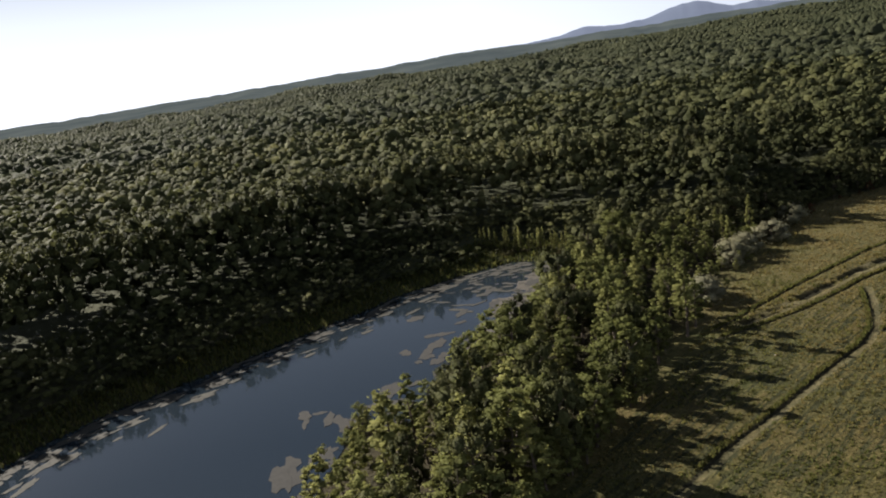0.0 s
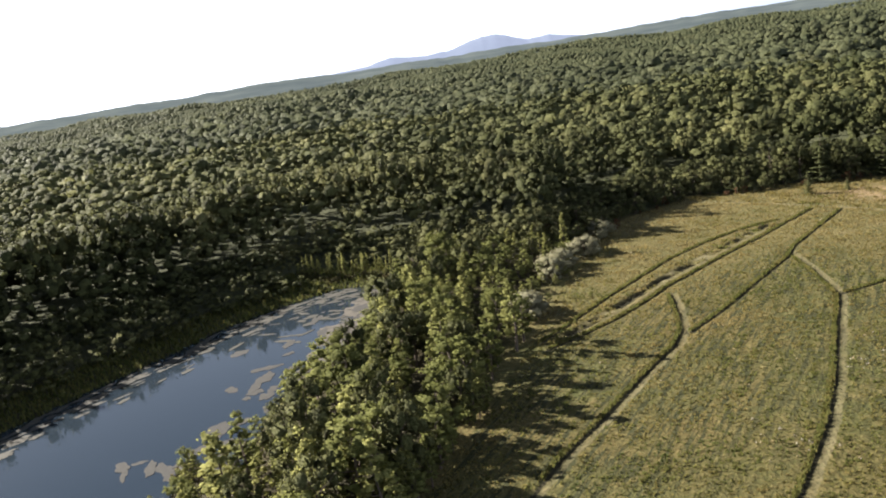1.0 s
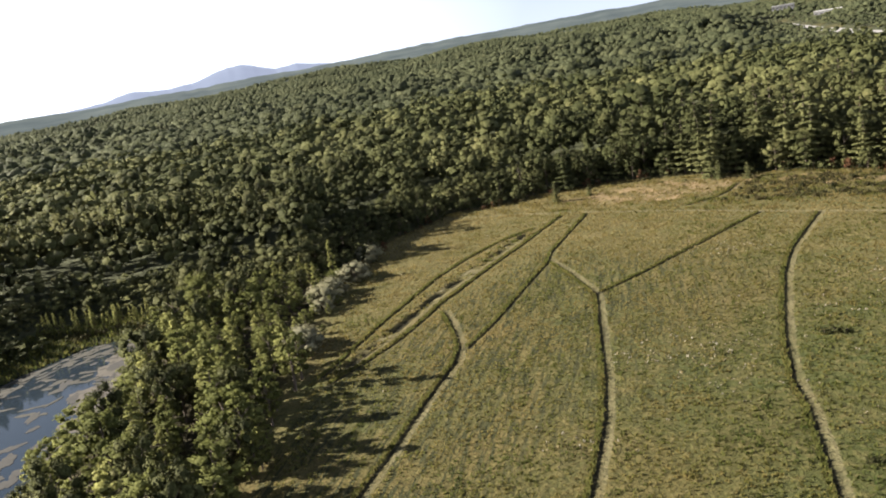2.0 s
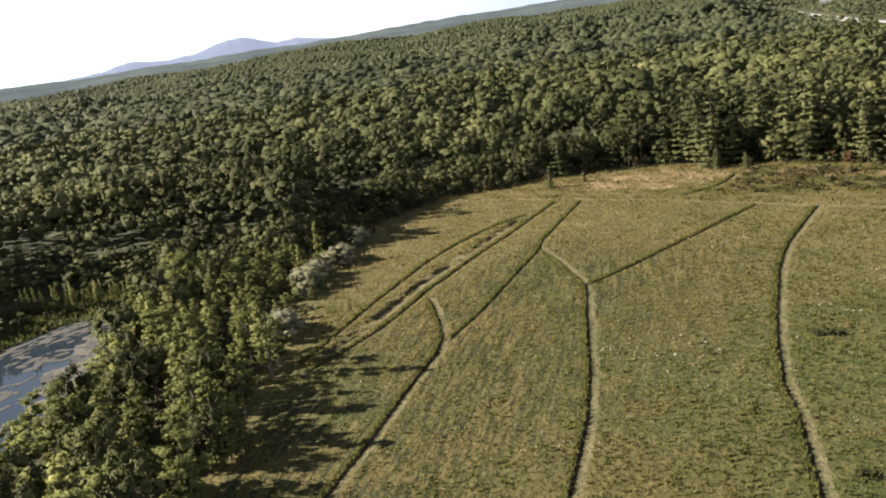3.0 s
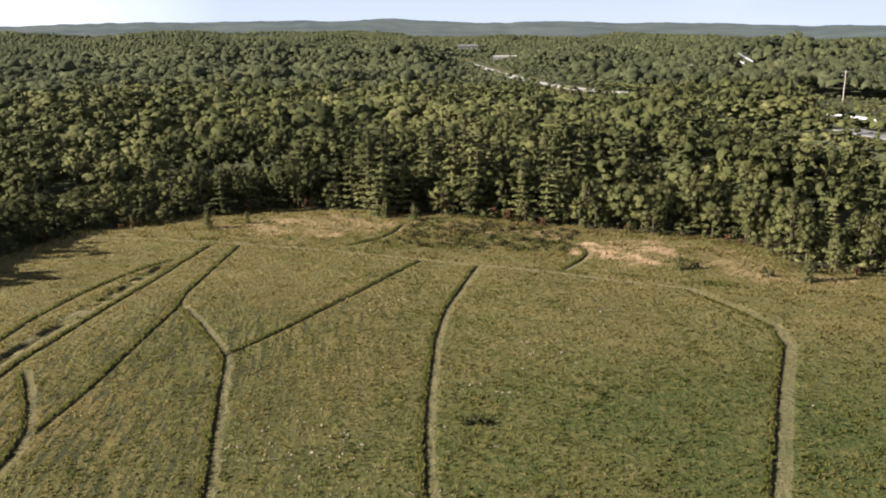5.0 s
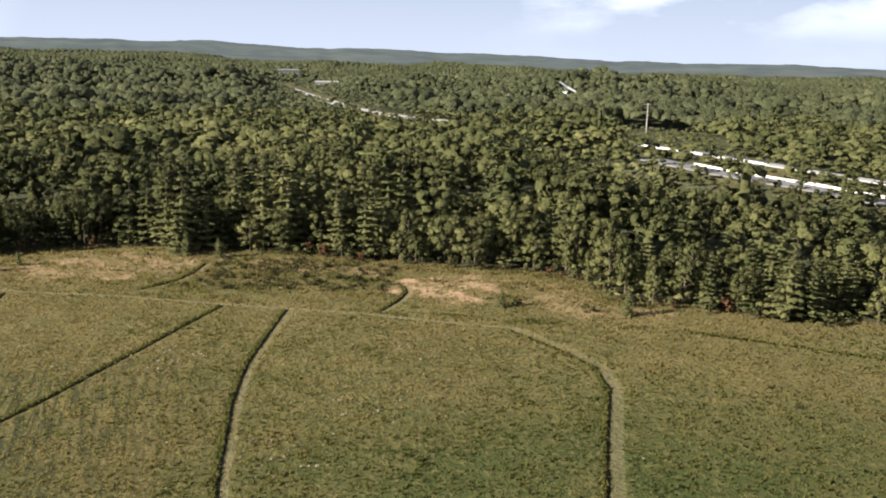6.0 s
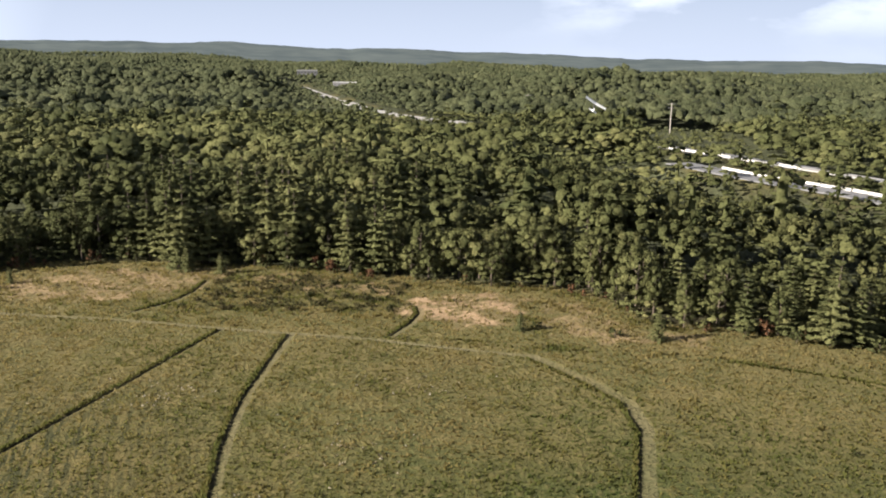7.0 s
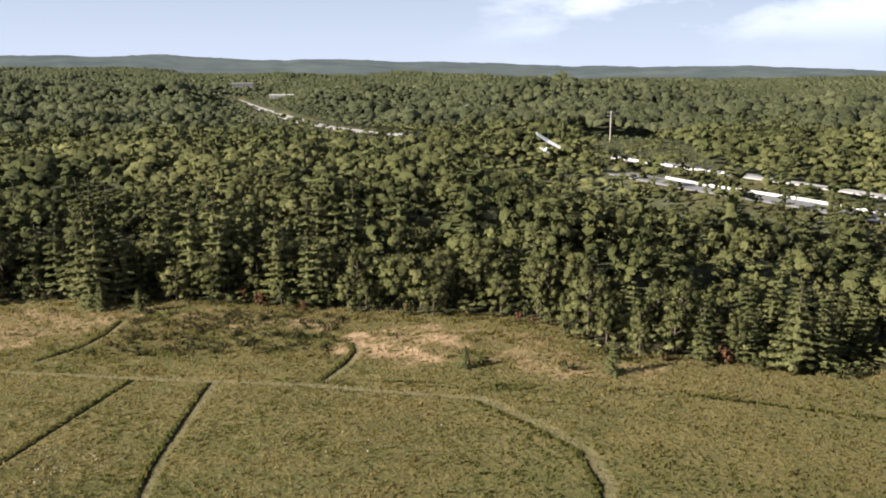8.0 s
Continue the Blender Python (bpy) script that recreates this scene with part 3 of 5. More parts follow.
def crown(seed, wide, low, high, lobes, cards, size, fine, point=0.0, lump=1.0, floor=-0.75, own=0.5):
    """A crown between two heights: rounded boughs of uneven size set about a heart, fringed with small leaf sprays."""
    r = np.random.default_rng(seed)
    mid, half = (low + high) / 2, (high - low) / 2
    heart = np.array([0, 0, mid - half * 0.25])
    stretch = np.array([1, 1, wide / half])
    pieces = []

    def from_heart(p):
        d = (p - heart) * stretch
        return d / (np.linalg.norm(d, axis=1, keepdims=True) + 1e-6)

    share = max(0, cards // lobes)
    for k in range(lobes):
        u = (k + 0.5) / lobes
        h = min(0.9, floor + (0.85 - floor) * u + r.uniform(-0.12, 0.12))
        spread = math.sqrt(max(0.05, 1 - (h * 0.92) ** 2)) * (1 - point * (h + 1) / 2)
        a = 2.4 * k + r.uniform(-0.5, 0.5)
        far = spread * wide * r.uniform(0.35, 0.75) * (1.25 - 0.25 * lump)
        size_k = lump * wide * r.uniform(0.30, 0.58) * (1 - 0.35 * point * u)
        c = np.array([math.cos(a) * far, math.sin(a) * far, mid + h * half * 0.86])
        out = (c - heart) / (np.linalg.norm(c - heart) + 1e-6)
        v, f = BALLS[fine]
        tall = r.uniform(0.8, 1.15)
        p = c + v * size_k * (0.72 if share > 4 else 0.95) * r.uniform(0.68, 1.16, (len(v), 1)) * (1, 1, tall)
        pieces.append((p, f, from_heart(p) + own * v + r.normal(size=v.shape) * 0.16))
        if share:
            d = r.normal(size=(share, 3)) + (0, 0, 0.35) + 0.45 * out
            d /= np.linalg.norm(d, axis=1, keepdims=True)
            at = c + d * size_k * r.uniform(0.62, 1.24, (share, 1)) * (1, 1, tall)
            v, f = leaf_cards(r, at, d + r.normal(size=(share, 3)) * 0.6, size)
            pieces.append((v, f, np.repeat(from_heart(at) + own * d + r.normal(size=(share, 3)) * 0.34, 4, 0)))
    return joined(pieces)


def pine_crown(seed, wide, low, high, tiers, boughs, sprays, size):
    """Tiers of flat, uneven boughs as a white pine has them, with gaps between."""
    r = np.random.default_rng(seed)
    pieces = []
    for k in range(tiers):
        u = k / (tiers - 1)
        z = low + (high - low) * u
        reach = wide * (1 - u) ** 0.7 * r.uniform(0.7, 1.15) + 0.35
        turn = r.uniform(0, 6.28)
        for j in range(boughs):
            a = turn + 6.283 * j / boughs + r.uniform(-0.3, 0.3)
            long = reach * r.uniform(0.55, 1.2)
            way = np.array([math.cos(a), math.sin(a), r.uniform(0.02, 0.20)])
            t = r.uniform(0.2, 1.0, sprays) ** 0.7
            at = np.array([0, 0, z + r.uniform(-0.12, 0.12)]) + way * long * t[:, None] + r.normal(size=(sprays, 3)) * (long * 0.15 * (1.2 - t))[:, None] * (1, 1, 0.12)
            v, f = leaf_cards(r, at, np.array([0, 0, 1.0]) + way * 0.25 + r.normal(size=(sprays, 3)) * 0.22, size * (1.1 - 0.45 * u))
            pieces.append((v, f, np.repeat((way * (1, 1, 0) * 0.7 + np.array([0, 0, 0.8]))[None] + r.normal(size=(sprays, 3)) * 0.15, 4, 0)))
    v, f = BALLS[0]
    body = v * (wide * 0.17, wide * 0.17, (high - low) * 0.40) + (0, 0, low + (high - low) * 0.38)
    pieces.append((body, f, v * (1, 1, 0.2) + (0, 0, -0.2)))
    return joined(pieces)


def trunk_mesh(name, seed, high, thick, limbs, spread):
    r = random.Random(seed)
    bm = bmesh.new()
    a, top = Vector((0, 0, -0.4)), Vector((r.uniform(-0.2, 0.2), r.uniform(-0.2, 0.2), high * 0.8))
    knee = Vector((r.uniform(-0.15, 0.15), r.uniform(-0.15, 0.15), high * 0.35))
    rod(bm, a, knee, thick * 1.3, thick * 0.8, 7)
    rod(bm, knee, top, thick * 0.8, thick * 0.22, 6)
    for k in range(limbs):
        h = high * (0.3 + 0.45 * k / limbs)
        t = (h - knee.z) / (top.z - knee.z) if h > knee.z else 0
        base = knee.lerp(top, t)
        ang = 2.4 * k + r.uniform(-0.4, 0.4)
        long = spread * r.uniform(0.55, 0.85)
        rod(bm, base, base + Vector((math.cos(ang) * long, math.sin(ang) * long, long * r.uniform(0.35, 0.8))), thick * 0.4, thick * 0.1, 5)
    me = bpy.data.meshes.new(name)
    bm.to_mesh(me)
    bm.free()
    me.materials.append(BARK)
    return me


def tree_kind(name, crown_parts, trunk, mat, tint, label, category, group):
    """One tree with its parts, out of which the others are copied."""
    thing = new(name)
    v, f, d = crown_parts
    c = new("crown", tri_mesh("crown", v, f, mat, np.full(len(v), tint), True, d))
    c.parent = thing
    t = new("trunk", trunk)
    t.parent = thing
    return tagged(thing, label, category, group)


used = set()


def plant(kind, x, y, size, wide=1.0, sink=0.05):
    """Stands a tree of that kind on the ground."""
    z = float(terrain(np.array([x]), np.array([y]))[0]) - sink
    m = pose(x, y, z, 0, 0, random.uniform(0, 360)) @ Matrix.Diagonal((size * wide, size * wide, size, 1))
    if kind.name not in used:
        used.add(kind.name)
        kind.matrix_basis = m
        return kind
    base_scale = kind.scale.copy()
    kind.scale = (1, 1, 1)
    made = copy_thing(kind, m)
    kind.scale = base_scale
    return made


GROVE = "trees round the meadow"
BROAD = [tree_kind("broadleaf_tree", crown(100 + k, 4.5 + 0.25 * k, 0.8, 12.5, 26, 1300, 0.19, 0, 0.12, 0.52), trunk_mesh("trunk", k, 12, 0.22, 6, 3.4), LEAF,
                   (0.28, 0.42, 0.52, 0.62, 0.36)[k], lab, "tree", GROVE)
         for k, lab in enumerate(["dark green broadleaf tree at the meadow's edge", "green broadleaf tree with a full rounded crown", "olive green broadleaf tree in evening sun",
                                  "yellow-green broadleaf tree with uneven crown", "deep green broadleaf tree, crown shaded below"])]
SHRUB = [tree_kind("young_tree", crown(200 + k, (2.0, 1.5, 2.3, 1.6, 2.7)[k], 0.2, (8.4, 9.6, 8.0, 9.8, 8.6)[k], (20, 26, 20, 26, 20)[k], 620, 0.15, 0, (0.4, 0.8, 0.45, 0.75, 0.4)[k], (0.62, 0.56, 0.6, 0.56, 0.6)[k]), trunk_mesh("trunk", 20 + k, 8, 0.12, 5, 1.8), BELT_LEAF,
                   (0.3, 0.45, 0.6, 0.8, 0.38)[k], lab, "tree", "young trees between pond and meadow")
         for k, lab in enumerate(["green young tree between pond and meadow", "yellow-green young tree between pond and meadow", "bright yellow-green young tree on the bank",
                                  "golden green young tree in low sun", "dense green young tree on the pond bank"])]
PINE = [tree_kind("pine_tree", pine_crown(300 + k, 5.6 - 0.5 * k, 1.5, 18, 10, 9, 26, 0.52), trunk_mesh("trunk", 40 + k, 22, 0.24, 0, 1), NEEDLE,
                  (0.5, 0.65, 0.4)[k], lab, "pine", "pines at the wood's edge")
        for k, lab in enumerate(["tall white pine with flat tiers of boughs", "light green white pine, tiered boughs in sun", "slim dark green pine at the wood's edge"])]
YOUNG_PINE = [tree_kind("young_pine", pine_crown(340 + k, 3.1 - 0.3 * k, 0.3, 12, 12, 8, 16, 0.38), trunk_mesh("trunk", 50 + k, 13, 0.15, 0, 1), NEEDLE,
                        (0.42, 0.58, 0.3)[k], lab, "pine", "young pines at the meadow's edge")
              for k, lab in enumerate(["feathery green young pine reaching to the ground", "light olive young pine in evening sun", "narrow dark green young pine"])]
UNDER = [tree_kind("undergrowth_shrub", crown(430 + k, 1.7, 0.0, 3.6, 9, 150, 0.16, 0, 0.3, 0.7), trunk_mesh("trunk", 80 + k, 2.6, 0.06, 3, 1.2), LEAF,
                   (0.16, 0.32, 0.5)[k], lab, "shrub", "shrubs under the wood's edge")
         for k, lab in enumerate(["dark green shrub at the foot of the wood", "olive shrub at the foot of the wood", "yellowish shrub at the foot of the wood"])]
RUSSET = [tree_kind("russet_shrub", crown(470 + k, 1.7, 0.0, 3.2, 9, 150, 0.16, 0, 0.3, 0.7), trunk_mesh("trunk", 90 + k, 2.4, 0.06, 3, 1.2), RUST,
                    (0.4, 0.7)[k], lab, "shrub", "shrubs under the wood's edge")
          for k, lab in enumerate(["reddish brown shrub at the foot of the wood", "russet shrub with turning leaves"])]
WILLOW = [tree_kind("silvery_bush", crown(400 + k, 2.4, 0.0, 3.6, 18, 620, 0.14, 0, 0.1, 0.7), trunk_mesh("trunk", 60 + k, 3.5, 0.10, 5, 1.8), SILVER,
                    (0.5, 0.75)[k], lab, "bush", "silvery bushes at the meadow's edge")
          for k, lab in enumerate(["silvery grey willow bush casting a long shadow", "pale silver-green bush at the meadow's edge"])]
BUSHES = [tree_kind("low_bush", crown(450 + k, 1.3, 0.0, 1.5, 8, 110, 0.14, 0, 0.1, 0.6), trunk_mesh("trunk", 70 + k, 1.4, 0.05, 4, 0.8), BRUSH,
                    (0.2, 0.6)[k], lab, "bush", "low bushes in the rough grass")
          for k, lab in enumerate(["low dark green bush in rough grass", "low brownish bush in dry grass"])]

BELT = FIELD[1:10] + [(-140, 82), (-158, 62), (-152, 46), (-141, 31), (-128, 19), (-127, 10), (-112, -7), (-103, -15), (-110, -20), (-102, -26), (-91, -34), (-76, -52)]


MARSH = [(-164, 70), (-182, 64), (-194, 52), (-196, 38), (-184, 34), (-174, 40)]
REEDS = [(-191, 47), (-185.5, 53), (-179.5, 57.5), (-172, 62.5), (-166, 67)]


def scattered(x0, x1, y0, y1, gap, seed):
    """Uneven planting points about gap apart."""
    r = np.random.default_rng(seed)
    gx, gy = np.meshgrid(np.arange(x0, x1, gap), np.arange(y0, y1, gap * 0.87))
    gx = gx + (np.arange(gx.shape[0])[:, None] % 2) * gap / 2
    return (gx + r.uniform(-0.36, 0.36, gx.shape) * gap).ravel(), (gy + r.uniform(-0.36, 0.36, gy.shape) * gap).ravel()


def along(line, t):
    """The point and heading at a share t of a line."""
    seg = [math.hypot(b[0] - a[0], b[1] - a[1]) for a, b in zip(line, line[1:])]
    left = t * sum(seg)
    for (a, b), s in zip(zip(line, line[1:]), seg):
        if left <= s:
            u = left / s
            return a[0] + (b[0] - a[0]) * u, a[1] + (b[1] - a[1]) * u, math.atan2(b[1] - a[1], b[0] - a[0])
        left -= s
    return (*line[-1], 0.0)


def plant_belt():
    bx, by = scattered(-165, -48, -56, 100, 5.3, 31)
    ok = inside(bx, by, BELT) & (away(bx, by, FIELD, True) > 0.8) & (away(bx, by, POND, True) > 1.6)
    bx, by = bx[ok], by[ok]
    for x, y in zip(bx, by):
        tall = random.uniform(0.6, 1.5) * (1.3 if y > 40 else 1.12)
        tall *= 0.36 + 0.64 * min(1, float(away(np.array([x]), np.array([y]), POND, True)[0]) / 12)
        if y > 38:
            tall = min(tall, random.uniform(0.20, 0.32) + 0.036 * float(away(np.array([x]), np.array([y]), FIELD, True)[0]))
        if random.random() < 0.2 and tall > 0.7:
            plant(random.choice(BROAD), x, y, tall * random.uniform(0.62, 0.8), random.uniform(0.75, 1.0))
        else:
            plant(random.choice(SHRUB), x, y, tall, random.uniform(1.15, 1.6) * (1.2 if tall < 0.8 else 1.0))
    for _ in range(64):
        x, y, a = along(FIELD[1:6], random.random())
        inset = random.uniform(0.3, 3.0)
        plant(random.choice(SHRUB), x - abs(math.sin(a)) * inset, y - abs(math.cos(a)) * inset * 0.5, random.uniform(0.35, 0.75), random.uniform(1.4, 2.0))


plant_belt()


def free_ground(x, y, gap):
    """Where woodland stands: not on meadow, pond, belt or road."""
    ok = ~inside(x, y, FIELD) & ~inside(x, y, POND) & ~inside(x, y, BELT)
    ok &= away(x, y, FIELD, True) > gap * 0.45
    ok &= (away(x, y, POND, True) > 7) & (away(x, y, REEDS) > 9) & ~inside(x, y, MARSH)
    for line, clear in ((ROAD_NEAR, 12), (ROAD_FAR, 11), (ROAD_EAST, 9), (ROAD_OLD, 13)):
        ok &= away(x, y, line) > clear
    return ok


def plant_edges():
    """The rows of trees that stand nearest to the meadow, one by one."""
    ex, ey = scattered(-175, 100, 85, 235, 6.0, 33)
    d = away(ex, ey, FIELD, True)
    ok = free_ground(ex, ey, 6.0) & (d < 19) & (ex < 92)
    for x, y, dd in zip(ex[ok], ey[ok], d[ok]):
        east = x > 28
        if x < -98 and y < 176:
            plant(random.choice(BROAD), x, y, random.uniform(0.18, 0.3) + 0.032 * dd, random.uniform(1.2, 1.6))
        elif east and random.random() < 0.3:
            plant(random.choice(YOUNG_PINE), x, y, random.uniform(0.6, 1.0), random.uniform(1.1, 1.4))
        elif random.random() < (0.12 if x > -95 else 0.06):
            plant(random.choice(PINE), x, y, random.uniform(0.6, 0.95), random.uniform(0.95, 1.2))
        else:
            plant(random.choice(BROAD), x, y, random.uniform(0.66, 1.1) * (0.72 if dd < 6 else 1.0), random.uniform(0.8, 1.25) * (0.85 if east else 1))


plant_edges()


def plant_understory():
    """Low growth that hides the trunks along the wood's edge."""
    line = FIELD[9:26]
    r = random.Random(17)
    for k in range(150):
        x, y, a = along(line, r.random())
        w = Vector((-math.sin(a), math.cos(a))) * r.uniform(0.5, 6.0)
        plant(r.choice(RUSSET) if r.random() < 0.28 else r.choice(UNDER), x + w.x, y + w.y, r.uniform(0.3, 1.1), r.uniform(0.7, 1.1))


plant_understory()


NORTH_PINES = [(-97.5, 208, 1.05), (-90, 240, 1.15), (-59, 232, 1.1), (-57, 221, 1.15), (-78, 212, 1.1), (-38, 262, 1.2), (-66, 187, 1.1), (-61, 189, 0.9), (-71, 190, 0.95), (-47, 192, 1.15), (-40, 189, 1.0), (-43, 197, 1.25), (-28, 190, 1.05), (-56, 199, 1.2), (-83, 197, 0.9), (-18, 184, 0.9)]


def plant_named():
    for x, y, s, w in ((-131, 103, 1.25, 1.4), (-123.5, 87, 1.3, 1.5), (-125.5, 91, 1.0, 1.3), (-119.5, 72, 1.35, 1.5), (-121, 77, 1.25, 1.5), (-116, 67, 0.9, 1.3), (-103.5, 47.5, 1.35, 1.5), (-105.5, 50, 1.1, 1.3), (-75, -5, 1.1, 1.1), (-107, 52, 0.9, 1.1)):
        plant(random.choice(WILLOW), x, y, s, w)
    for x, y, s, w in ((-129.5, 87, 1.2, 0.75), (-134, 75, 0.95, 0.9), (-133, 80, 1.0, 0.9), (-127, 78, 0.9, 1.0)):
        plant(SHRUB[3], x, y, s, w)
    for x, y, s in ((-43, 269, 1.3), (-51, 226, 1.28), (-36, 200, 1.15), (-73, 215, 1.25), (-99, 223, 1.25), (-77, 193, 0.95), (-100, 204, 0.9), (-49, 217, 1.1), (-24, 215, 1.1), (-64, 232, 1.2), (-86, 238, 1.2), (-14, 240, 1.1)):
        plant(random.choice(PINE), x, y, s, 1.0)
    for x, y, s in NORTH_PINES:
        plant(random.choice(PINE[:2]), x, y, s, 1.05)
    for x, y, s, w in ((-63.5, 181, 0.5, 1.35), (-55.5, 180, 0.4, 1.3), (-66.5, 183.5, 0.85, 1.3), (-105.5, 161, 0.5, 1.2), (-98, 168, 0.3, 1.3), (10.8, 143, 0.32, 1.3), (35, 139, 0.5, 1.2)):
        plant(YOUNG_PINE[1], x, y, s, w)
    for x, y, s in ((-17.2, 66.6, 0.6), (-18.6, 66.4, 0.75), (-20.0, 66.0, 0.6), (-9.6, 31.4, 0.5), (-10.6, 31.0, 0.55), (50.5, 96.2, 0.5), (14, 145, 0.9), (28, 141, 1.1)):
        plant(BUSHES[0], x, y, s, 1.3)
    r = random.Random(5)
    for _ in range(300):
        x, y = r.uniform(-56, -12), r.uniform(152, 179)
        if inside(np.array([x]), np.array([y]), FIELD)[0] and away(np.array([x]), np.array([y]), TRACKS[9][0])[0] > 2:
            plant(r.choice(BUSHES), x, y, r.uniform(0.3, 0.75), r.uniform(0.7, 1.5))
    for _ in range(26):
        x, y = r.uniform(-100, 30), r.uniform(158, 182)
        if inside(np.array([x]), np.array([y]), FIELD)[0]:
            plant(BUSHES[1], x, y, r.uniform(0.3, 0.7), r.uniform(0.9, 1.4))


plant_named()


# woodland too dense to count
def woodland(name, label, x, y, heights, pool, mat, seed):
    """Joins many trees into one mesh: each a turned, stretched copy of one from the pool."""
    r = np.random.default_rng(seed)
    z = terrain(x, y) - 0.3
    which = r.integers(0, len(pool), len(x))
    vs, fs, ts, ns, n = [], [], [], [], 0
    for k, (v, f, d) in enumerate(pool):
        sel = np.where(which == k)[0]
        if not len(sel):
            continue
        a = r.uniform(0, 6.283, len(sel))
        s = heights[sel] / 12.0
        w = np.minimum(s ** 0.6, 1.2 * s) * r.uniform(0.85, 1.5, len(sel))
        c, q = np.cos(a)[:, None], np.sin(a)[:, None]
        px = (v[:, 0] * c - v[:, 1] * q) * w[:, None] + x[sel][:, None]
        py = (v[:, 0] * q + v[:, 1] * c) * w[:, None] + y[sel][:, None]
        pz = v[:, 2] * s[:, None] + z[sel][:, None]
        vs.append(np.stack([px, py, pz], -1).reshape(-1, 3))
        ns.append(np.stack([d[:, 0] * c - d[:, 1] * q, d[:, 0] * q + d[:, 1] * c, np.broadcast_to(d[:, 2], px.shape)], -1).reshape(-1, 3))
        fs.append((f[None] + (n + np.arange(len(sel)) * len(v))[:, None, None]).reshape(-1, 3))
        ts.append(np.repeat(np.clip(r.normal(0.44, 0.10, len(sel)) + 0.13 * waves(x[sel], y[sel], 46, 59) + 0.10 * waves(x[sel], y[sel], 170, 60), 0, 1), len(v)))
        n += len(sel) * len(v)
    me = tri_mesh(name, np.concatenate(vs), np.concatenate(fs), mat, np.concatenate(ts), True, np.concatenate(ns))
    tagged(new(name, me), label, "woodland", kind="stuff")


POOL_A = [crown(500 + k, 4.3 + 0.5 * (k % 3), 3.8, 12, 11, 165, 0.26, 2, 0.06, 0.58, -0.45, 0.4) for k in range(6)]
POOL_B = [crown(520 + k, 4.4, 5.0, 12, 4, 14, 0.42, 3, 0.03, 0.92, -0.3, 0.3) for k in range(6)]
POOL_C = [crown(540 + k, 5.0, 6.5, 11, 1, 0, 1.0, 3, 0.0, 1.9, -0.1, 0.2) for k in range(8)]
POOL_U = [crown(590 + k, 5.6, 0.0, 12, 3, 18, 0.6, 3, 0.2, 0.9, -0.4, 0.3) for k in range(4)]
POOL_P = [pine_crown(560 + k, 4.6, 3.0, 14, 6, 7, 8, 0.85) for k in range(3)]
POOL_Q = [pine_crown(570 + k, 3.8, 3.0, 14, 5, 5, 3, 1.5) for k in range(3)]


def dome(seed):
    """A far crown: an uneven ring and a top, shaded round."""
    r = np.random.default_rng(seed)
    a = np.arange(5) * 1.2566 + r.uniform(0, 0.5, 5)
    ring = np.stack([np.cos(a) * r.uniform(4.4, 5.6, 5), np.sin(a) * r.uniform(4.4, 5.6, 5), r.uniform(5, 7.5, 5)], 1)
    v = np.concatenate([ring, [[r.uniform(-1, 1), r.uniform(-1, 1), 12]]])
    d = v - (0, 0, 3.5)
    return v, np.array([(k, (k + 1) % 5, 5) for k in range(5)]), d / np.linalg.norm(d, axis=1, keepdims=True)


POOL_D = [dome(580 + k) for k in range(8)]


